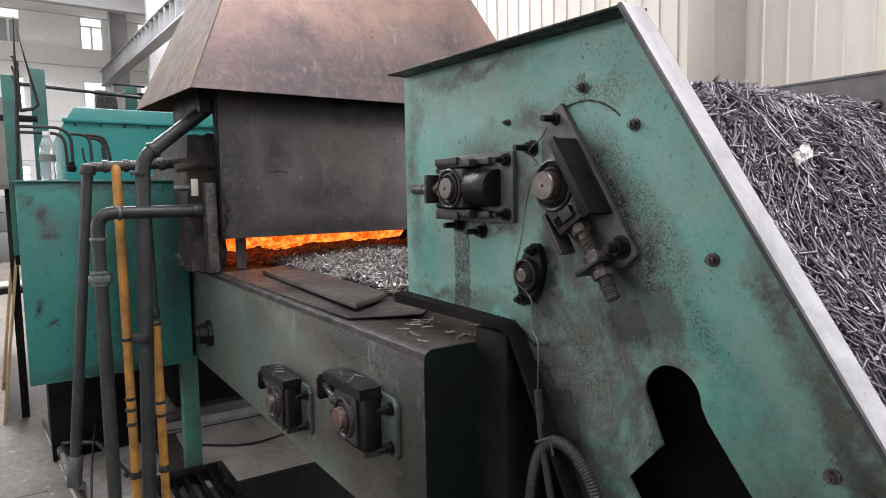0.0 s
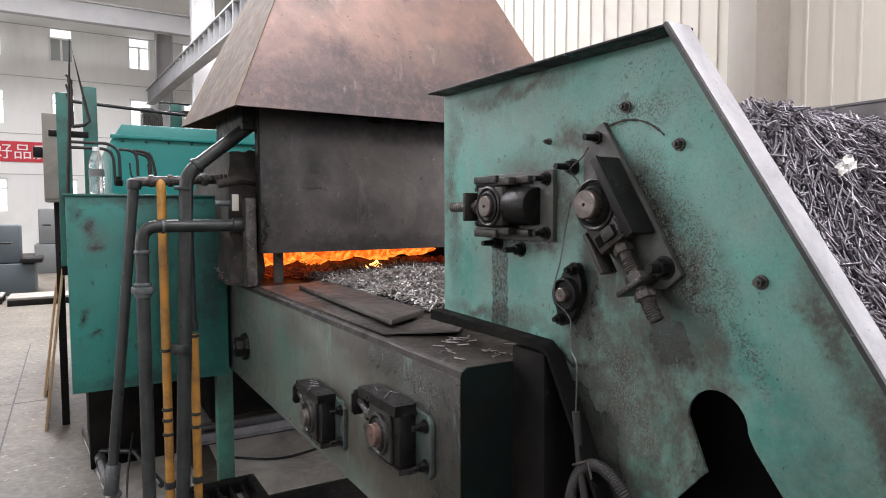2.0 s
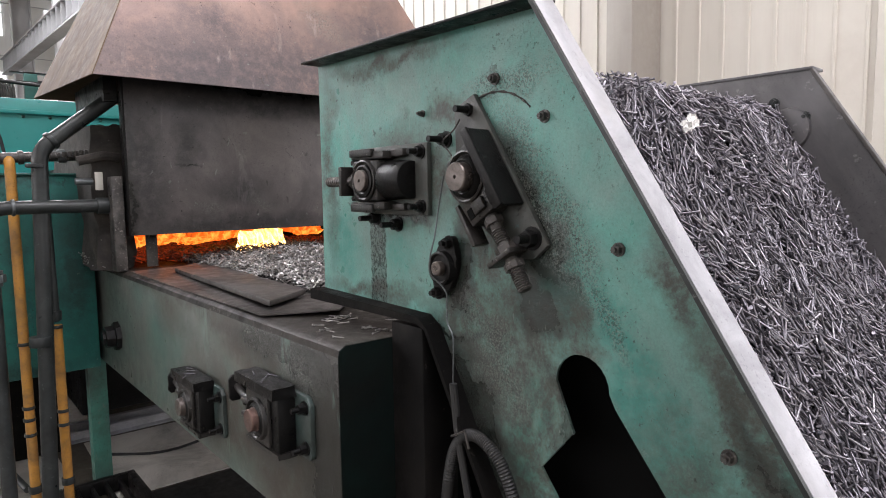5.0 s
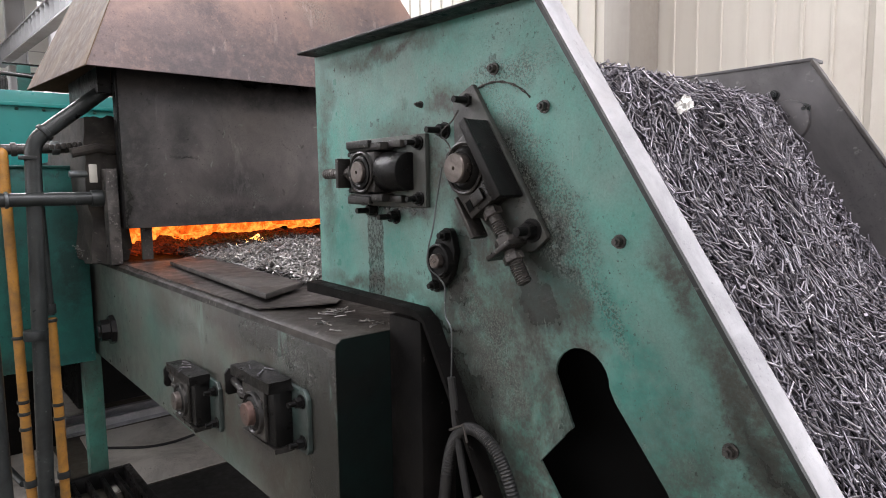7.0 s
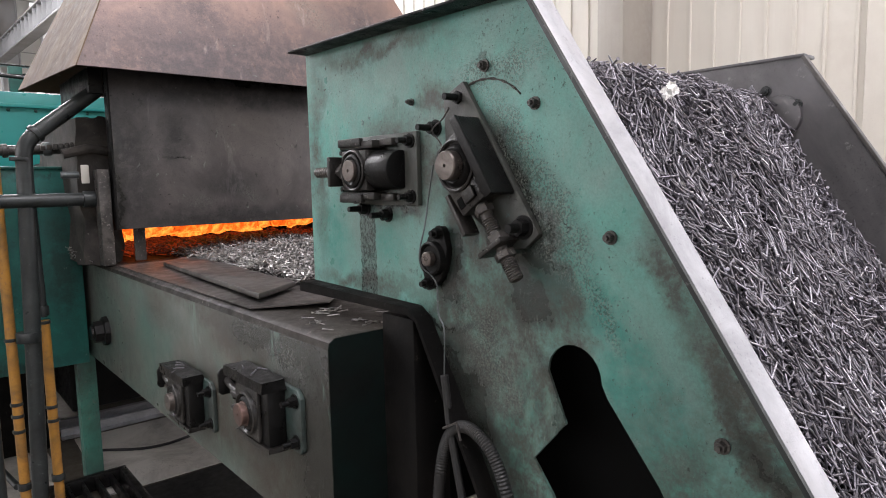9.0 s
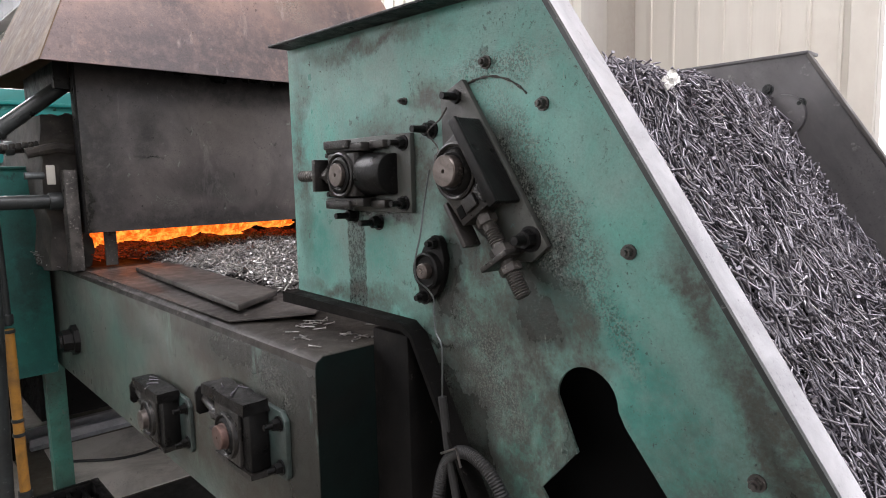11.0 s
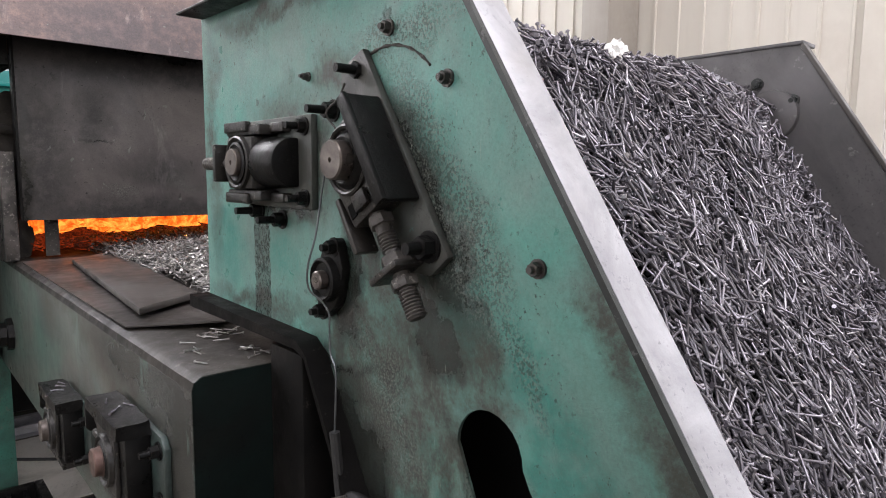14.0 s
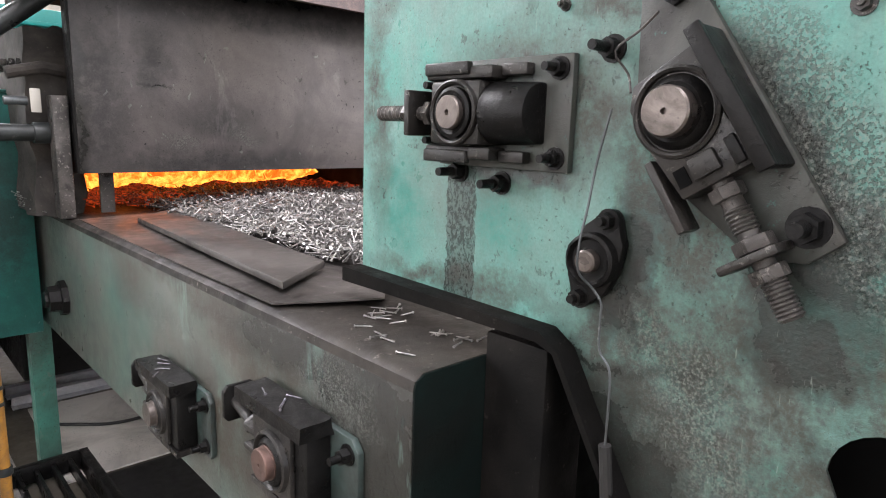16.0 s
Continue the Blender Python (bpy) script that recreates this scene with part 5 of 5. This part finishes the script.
# machines far back in the hall
def far_machine(x, y, w, d, h, mat, label):
    ob = empty("machine_tool", label, "machine", Matrix.Translation((x, y, 0)), "far machines")
    part("bed", box((0, 0, 0), (w, d, h * 0.45), 0.03), mat, ob)
    part("head", box((w * 0.15, d * 0.1, h * 0.45 + 0.002), (w * 0.7, d * 0.9, h), 0.04), mat, ob)
    part("tray", box((w * 0.72, -0.1, h * 0.46), (w * 1.15, d, h * 0.52), 0.01), BLACK_OIL, ob)
    part("handle", tube([(w * 0.3, -0.02, h * 0.75), (w * 0.3, -0.15, h * 0.75), (w * 0.55, -0.15, h * 0.75), (w * 0.55, -0.02, h * 0.75)], 0.02, 8), BLACK_OIL, ob)
    return ob


far_machine(-1.35, 14.5, 0.8, 1.0, 1.35, plain("blue_grey_machine", (0.045, 0.06, 0.07), 0.6), "blue-grey machine tool across the hall")
far_machine(-2.6, 17.5, 0.9, 1.1, 1.2, plain("dark_machine", (0.03, 0.032, 0.032), 0.6), "dark machine tool across the hall")
far_machine(-0.75, 19.5, 0.7, 1.0, 1.7, plain("grey_machine", (0.08, 0.085, 0.085), 0.6), "grey machine tool across the hall")
far_machine(-4.4, 20.0, 1.0, 1.1, 1.5, plain("dark_machine", (0.03, 0.032, 0.032), 0.6), "dark machine tool across the hall")
for x, y in ((-1.9, 13.2), (-2.8, 14.0), (-0.9, 12.8)):
    pal = empty("steel_pallet", "low steel pallet on the hall floor", "pallet", Matrix.Translation((x, y, 0)), "pallets")
    for i in range(3):
        part("runner", box((0, i * 0.35, 0), (0.9, i * 0.35 + 0.08, 0.1), 0.005), BLACK_OIL, pal)
    part("deck", box((0, 0, 0.101), (0.9, 0.78, 0.14), 0.005), CABINET, pal)

# red banner on the far block
banner = empty("banner", "red cloth slogan banner with white letters on the far wall", "banner", Matrix.Translation((-8.0, FAR - 0.06, 3.62)))
part("cloth", box((0, 0, 0), (7.6, 0.02, 0.80)), RED_CLOTH, banner)
txt = bpy.data.curves.new("letters", "FONT")
txt.body, txt.size, txt.extrude, txt.align_x = "好品质创", 0.64, 0.004, "LEFT"
ob = new("letters", txt)
ob.parent = banner
ob.matrix_basis = pose(5.62, -0.012, 0.17, 90, 0, 0)
txt.materials.append(WHITE_INK)

# crane runway girder with its stiffeners, and the columns that carry it
p, q = Vector((3.2, 12.5, 5.55)), Vector((3.2, 29.7, 6.5))
d = q - p
bm = box((0, -0.16, -0.30), (d.length, 0.16, -0.26))
add_box(bm, (0, -0.16, 0.26), (d.length, 0.16, 0.30))
add_box(bm, (0, -0.015, -0.26), (d.length, 0.015, 0.26))
for i in range(26):
    add_box(bm, (0.3 + i * 0.65, 0.0155, -0.259), (0.33 + i * 0.65, 0.155, 0.259))
ob = tagged(mesh_ob("runway_girder", bm, CRANE_PAINT, None), "hazy grey crane runway girder with web stiffeners", "beam", kind="structure")
ob.matrix_world = Matrix.Translation(p) @ d.to_track_quat("X", "Z").to_matrix().to_4x4()
for y in (20.0, 28.6):
    bm = box((3.36, y, 0), (3.41, y + 0.4, 9.0), 0.004)
    add_box(bm, (3.41, y + 0.17, 0), (3.95, y + 0.23, 9.0))
    add_box(bm, (3.95, y, 0), (4.0, y + 0.4, 9.0), 0.004)
    tagged(mesh_ob("column", bm, STEEL_PAINT, 35), "grey steel column under the crane girder", "column", kind="structure")

# wire and flexible conduit on the feeder
wire = [(0.868, 0.984, 1.572), (0.864, 0.996, 1.509), (0.856, 0.999, 1.455), (0.842, 0.998, 1.412), (0.842, 0.997, 1.378), (0.858, 0.987, 1.358), (0.864, 0.976, 1.340), (0.864, 0.975, 1.320), (0.864, 0.973, 1.280), (0.862, 0.957, 1.262), (0.860, 0.952, 1.235), (0.855, 0.949, 1.160)]
thing("lubrication_wire", tube(smooth_path(wire, 5), 0.0016, 8), GALV, "thin bare wire hung along the side plate", "wire")
thing("bent_wire", tube(smooth_path([(0.868, 0.935, 1.675), (0.874, 0.96, 1.658), (0.868, 0.985, 1.637), (0.878, 0.972, 1.612), (0.87, 0.962, 1.59)], 4), 0.0016, 6), IRON, "thin dark wire between the studs", "wire")
hose = empty("flexible_conduit", "black ribbed conduit looped at the foot of the feeder", "conduit")
run = smooth_path([(0.865, 0.985, 0.62), (0.86, 0.99, 0.80), (0.86, 0.974, 0.951), (0.86, 0.952, 1.03), (0.86, 0.918, 1.068), (0.86, 0.875, 1.073), (0.862, 0.825, 1.04), (0.865, 0.79, 0.965), (0.868, 0.76, 0.85), (0.87, 0.75, 0.6)], 26)
part("ribbed_hose", tube(run, 0.014, 12, [0.0122 if i % 2 else 0.0108 for i in range(len(run))]), RUBBER, hose)
part("cable_tail", tube(smooth_path([(0.855, 0.949, 1.165), (0.857, 0.945, 1.12), (0.858, 0.938, 1.06), (0.86, 0.915, 0.95), (0.86, 0.88, 0.82)], 6), 0.008, 10), RUBBER, hose)
part("clip", tube([(0.85, 0.95, 1.06), (0.845, 0.905, 1.085), (0.85, 0.90, 1.05)], 0.0025, 6), IRON, hose)

# ---------- screws ----------
def screw_template(length=0.05, n=6):
    rings = [(0.0, 0.0044), (0.0010, 0.0044), (0.0034, 0.0021), (length * 0.88, 0.0020), (length, 0.0005)]
    v = [(r * math.cos(2 * math.pi * i / n), r * math.sin(2 * math.pi * i / n), h - length / 2) for h, r in rings for i in range(n)]
    f = [(k * n + i, k * n + (i + 1) % n, (k + 1) * n + (i + 1) % n, (k + 1) * n + i) for k in range(len(rings) - 1) for i in range(n)]
    return np.array(v), f, tuple(range(n - 1, -1, -1))


TV, TF, TCAP = screw_template()
rng = np.random.default_rng(7)


def screw_frames(count, tilt, bias=None, spread=math.pi):
    """Random turns: the screws lie nearly flat, their axes at random angles round the surface normal z."""
    yaw = rng.uniform(-math.pi, math.pi, count) if bias is None else bias + rng.normal(0, spread, count) + math.pi * rng.integers(0, 2, count)
    el = rng.normal(0, tilt, count)
    ax = np.stack([np.cos(yaw) * np.cos(el), np.sin(yaw) * np.cos(el), np.sin(el)], 1)
    side = np.stack([-np.sin(yaw), np.cos(yaw), np.zeros(count)], 1)
    up = np.cross(ax, side)
    return np.stack([side, up, ax], 2)


def screws_mesh(name, places, turns, mat, sizes=None):
    n, k = len(places), len(TV)
    v = np.einsum("nij,kj->nki", turns, TV)
    if sizes is not None:
        v = v * sizes[:, None, None]
    v = (v + places[:, None, :]).reshape(-1, 3)
    quads = (np.array(TF)[None] + (np.arange(n) * k)[:, None, None]).reshape(-1, 4)
    caps = (np.array(TCAP)[None] + (np.arange(n) * k)[:, None])
    me = bpy.data.meshes.new(name)
    nq, nc = len(quads), len(caps)
    me.vertices.add(len(v))
    me.vertices.foreach_set("co", v.ravel())
    loops = np.concatenate([quads.ravel(), caps.ravel()])
    me.loops.add(len(loops))
    me.loops.foreach_set("vertex_index", loops.astype(np.int32))
    me.polygons.add(nq + nc)
    me.polygons.foreach_set("loop_start", np.concatenate([np.arange(nq) * 4, nq * 4 + np.arange(nc) * len(TCAP)]).astype(np.int32))
    me.polygons.foreach_set("loop_total", np.concatenate([np.full(nq, 4), np.full(nc, len(TCAP))]).astype(np.int32))
    me.polygons.foreach_set("use_smooth", np.concatenate([np.ones(nq, bool), np.zeros(nc, bool)]))
    me.update(calc_edges=True)
    me.validate()
    me.materials.append(mat)
    return me


def screw_material(name, a, b, c, rough, metal):
    m, N, L, P = M(name)
    g = N.new("ShaderNodeNewGeometry")
    t = tex(N, L, 160, 3, 0.6)
    col = ramp(N, L, g.outputs["Random Per Island"], [(0.0, a), (0.45, b), (0.85, b), (1.0, c)])
    col = mix(N, L, ramp(N, L, t, [(0.4, 0.0), (0.7, 0.7)]), col, tuple(v * 0.45 for v in b))
    L.new(col, P.inputs["Base Color"])
    P.inputs["Roughness"].default_value, P.inputs["Metallic"].default_value = rough, metal
    return m


SCREW = screw_material("phosphated_screw_steel", (0.095, 0.088, 0.10), (0.268, 0.252, 0.282), (0.58, 0.56, 0.59), 0.37, 0.65)
SCREW_LIGHT = screw_material("bright_screw_steel", (0.11, 0.105, 0.10), (0.38, 0.365, 0.355), (0.85, 0.83, 0.8), 0.3, 0.75)

SCREW_SOOT = screw_material("sooty_screw_steel", (0.03, 0.028, 0.027), (0.06, 0.055, 0.052), (0.25, 0.22, 0.2), 0.4, 0.6)
pile = empty("screw_pile", "heap of loose dark steel screws riding up the feeder belt", "screws")
PILE_D = EDGE_D - 0.10
S_HEAD, R_HEAD, SPEED = 1.86, 0.16, 0.0130
HEAD = U * S_HEAD + NN * (PILE_D - R_HEAD)
ROW, ROWS, S_FOOT = 0.075, 29, 0.08
rows_of_screws = []
single = screws_mesh("screw", np.zeros((1, 3)), np.eye(3)[None], SCREW)
for i in range(ROWS):
    n = 930
    x = rng.uniform(PX + 0.03, 1.955, n)
    s = rng.uniform(-ROW * 0.55, ROW * 0.55, n)
    world_s = S_FOOT + i * ROW + s
    relief = np.array([0.024 * noise.noise(Vector((a * 4.0, b * 4.0, 3.0))) + 0.014 * noise.noise(Vector((a * 11.0, b * 11.0, 8.0))) for a, b in zip(x, world_s)])
    h = -rng.uniform(0.0, 1.0, n) ** 1.4 * 0.05 + relief
    flow = np.array([0.9 * noise.noise(Vector((a * 3.0, b * 3.0, 1.0))) for a, b in zip(x, world_s)])
    turns = screw_frames(n, 0.26)
    near = x < 1.35
    lead = screw_frames(n, 0.22, bias=1.62 + flow * 1.9, spread=0.38)
    pick = (rng.uniform(0, 1, n) < 0.62)
    turns[pick] = lead[pick]
    sizes = rng.uniform(0.86, 1.02, n)
    h -= 0.012 + 0.03 * np.exp(-(x - PX - 0.02) / 0.10)
    P3 = np.stack([x, s, h], 1)
    loose = 10 if i > 6 else 4
    me = screws_mesh("screw_layer", P3[loose:], turns[loose:], SCREW, sizes[loose:])
    ob = new("screw_layer", me)
    ob.parent = pile
    ob["kind"] = "stuff"
    for j in range(loose):
        o = new("screw", single)
        o.parent = ob
        o.matrix_basis = Matrix.Translation((x[j], s[j], h[j] + 0.004)) @ Matrix(turns[j].tolist()).to_4x4()
    rows_of_screws.append(ob)

bm = bmesh.new()
bmesh.ops.create_grid(bm, x_segments=9, y_segments=5, size=0.5)
for v in bm.verts:
    w = noise.noise_vector(v.co * 6.0)
    v.co = Vector((v.co.x * 0.062 + 0.012 * w.x, v.co.y * 0.028 + 0.010 * w.y, 0.010 * w.z))
thing_paper = tagged(mesh_ob("paper_scrap", bm, PAPER, None), "crumpled torn scrap of white paper among the screws", "paper")

# still bed of screws before the furnace mouth
def bed(name, count, y0, y1, mat, label):
    x, y = rng.uniform(1.0, 1.965, count), rng.uniform(y0, y1, count)
    h = np.array([1.260 + 0.016 * noise.noise(Vector((a * 5, b * 5, 2.0))) + 0.03 * math.sin((a - 1.0) / 0.97 * math.pi) for a, b in zip(x, y)]) - rng.uniform(0, 1, count) ** 1.3 * 0.022
    me = screws_mesh(name, np.stack([x, y, h], 1), screw_frames(count, 0.42), mat, rng.uniform(0.85, 1.05, count))
    tagged(new(name, me), label, "screws", kind="stuff")


bed("screw_bed", 5600, 1.52, 2.78, SCREW_LIGHT, "bright steel screws spread on the trough belt before the fire")
bed("sooty_screw_bed", 2000, 2.74, 3.25, SCREW_SOOT, "soot-dark screws lying close to the fire")
bm = bmesh.new()
bmesh.ops.create_grid(bm, x_segments=30, y_segments=50, size=0.5)
for v in bm.verts:
    v.co = Vector((1.045 + (v.co.x + 0.5) * 0.92, 1.20 + (v.co.y + 0.5) * 2.7, 0))
    v.co.z = 1.238 + 0.028 * math.sin((v.co.x - 1.0) / 0.97 * math.pi)
part("conveyor_belt", bm, CHUTE, trough, "dark mesh belt under the screws")
part("belt_guard", box((1.048, 1.2, 1.2232), (1.054, 3.58, 1.256), 0.001), SHEET, trough)
n = 2600
x = rng.uniform(0.80, 2.0, n)
y = rng.uniform(3.0, 3.7, n)
h = 1.262 + 0.02 * rng.normal(0, 0.6, n)
tagged(new("hot_screws", screws_mesh("hot_screws", np.stack([x, y, h], 1), screw_frames(n, 0.3), EMBER, rng.uniform(0.8, 1.0, n))), "red hot screws lying in the burning mouth", "screws", kind="stuff")

single_bright = screws_mesh("loose_screw", np.zeros((1, 3)), np.eye(3)[None], SCREW_LIGHT)
# spilled screws on the ledge and on the bearings
for i in range(30):
    px, py = rng.uniform(0.84, 0.97), rng.uniform(1.17, 1.45)
    if i < 8:
        px, py = rng.uniform(0.76, 0.86), rng.uniform(1.2, 1.4)
    o = tagged(new("loose_screw", single_bright), "single loose steel screw on the oily ledge", "screw", "spilled screws")
    o.matrix_world = pose(px, py, 1.2262, 90, 0, float(rng.uniform(0, 360))) @ Matrix.Scale(0.62, 4)
n = 420
x, y = rng.uniform(0.68, 0.76, n), rng.uniform(2.99, 3.06, n)
tagged(new("screw_heap", screws_mesh("screw_heap", np.stack([rng.normal(0.70, 0.02, n), rng.normal(3.25, 0.08, n), 1.23 + rng.uniform(0, 0.05, n)], 1), screw_frames(n, 0.4), SCREW_LIGHT, rng.uniform(0.7, 0.9, n))), "small heap of grey screws beside the mouth", "screws", kind="stuff")
for c, cnt in (((0.672, 1.95, 1.0005), 5), ((0.672, 1.42, 1.1065), 4)):
    for i in range(cnt):
        o = tagged(new("loose_screw", single), "single loose steel screw on a bearing rail", "screw", "spilled screws")
        o.matrix_world = pose(c[0] + float(rng.uniform(-0.02, 0.03)), c[1] + float(rng.uniform(-0.05, 0.07)), c[2] + 0.002, 90, 0, float(rng.uniform(0, 360))) @ Matrix.Scale(0.6, 4)

# ---------- fire ----------
def flame_tongue(length, height, depth, seed):
    bm = bmesh.new()
    bmesh.ops.create_icosphere(bm, subdivisions=4, radius=1.0)
    for v in bm.verts:
        c = v.co.copy()
        w = noise.noise_vector(c * 1.6 + Vector((seed, 0, 0))) * 0.45 + noise.noise_vector(c * 4.0 + Vector((seed, 5, 0))) * 0.18
        c += w
        c.z += 0.5 * abs(noise.noise(Vector((c.x * 3.0, seed, 0.0)))) * (1 if c.z > 0 else 0.2)
        v.co = Vector((c.x * length / 2, c.y * depth / 2, c.z * height / 2))
    return bm


flames = []
spec = []
for i in range(11):
    fx = 0.90 + i * 0.078
    spec.append((fx, 3.06 + 0.05 * (i % 3), 1.355 + 0.008 * (i % 2), 0.19, 0.07, 0.10, FLAME))
spec += [(0.80, 3.06, 1.335, 0.06, 0.09, 0.06, FLAME), (0.93, 3.22, 1.34, 0.16, 0.10, 0.1, FLAME), (1.15, 3.28, 1.34, 0.25, 0.09, 0.1, FLAME), (1.45, 3.26, 1.35, 0.3, 0.07, 0.1, FLAME), (1.66, 3.2, 1.375, 0.22, 0.03, 0.08, FLAME)]
for k, (fx, fy, fz, ln, hh, dd, mt) in enumerate(spec):
    ob = tagged(mesh_ob("flame", flame_tongue(ln, hh, dd, k * 3.7), mt, 60), "licking orange flame in the furnace mouth", "flame", "flames")
    flames.append((ob, (fx, fy, fz), k))
flare = []
for k, (dx, dz, s) in enumerate(((-0.07, 0.0, 0.9), (0.0, 0.015, 1.1), (0.07, 0.0, 0.95))):
    ob = tagged(mesh_ob("flare", flame_tongue(0.11 * s, 0.12 * s, 0.06, 50 + k * 2.3), FLAME_HOT, 60), "bright yellow flare over the screw bed", "flame", "flames")
    flare.append((ob, (1.39 + dx, 3.02, 1.30 + dz), k))


def motions():
    """The belt carries the screws up and over the drum; the fire flickers; a flare rises and sinks."""
    def belt_pose(s):
        if s <= S_HEAD:
            p, a = U * s + NN * PILE_D, 0.0
        else:
            a = (s - S_HEAD) / R_HEAD
            out = NN * math.cos(a) + U * math.sin(a)
            p = HEAD + out * R_HEAD
        y, z = U * math.cos(a) - NN * math.sin(a), NN * math.cos(a) + U * math.sin(a)
        return Matrix(((1, 0, 0, 0), (0, y.y, z.y, p.y), (0, y.z, z.z, p.z), (0, 0, 0, 1)))
    times = [i * 2.0 for i in range(9)]
    for i, ob in enumerate(rows_of_screws):
        walk(ob, [(t, belt_pose(S_FOOT + i * ROW + SPEED * t)) for t in times])
    walk(thing_paper, [(t, belt_pose(1.735 + SPEED * t) @ pose(1.33, 0, 0.004, 25, -12, 20)) for t in times])
    r = random.Random(3)
    for ob, p, k in flames:
        rows = []
        for i in range(41):
            t = i * 0.4
            rows.append((t, pose(p[0] + r.uniform(-0.025, 0.025), p[1] + r.uniform(-0.01, 0.01), p[2] + r.uniform(-0.012, 0.012), r.uniform(-25, 25), r.uniform(-9, 9), r.uniform(-14, 14))))
        walk(ob, rows)
    for ob, p, k in flare:
        rows = []
        for i in range(41):
            t = i * 0.4
            up = max(0.0, min(1.0, (t - 1.8) / 0.8)) * max(0.0, min(1.0, (7.6 - t) / 2.4))
            rows.append((t, pose(p[0] + r.uniform(-0.008, 0.008), p[1], p[2] - 0.13 * (1 - up) + r.uniform(-0.006, 0.006), r.uniform(-15, 15), r.uniform(-10, 10), r.uniform(-12, 12))))
        walk(ob, rows)


motions()
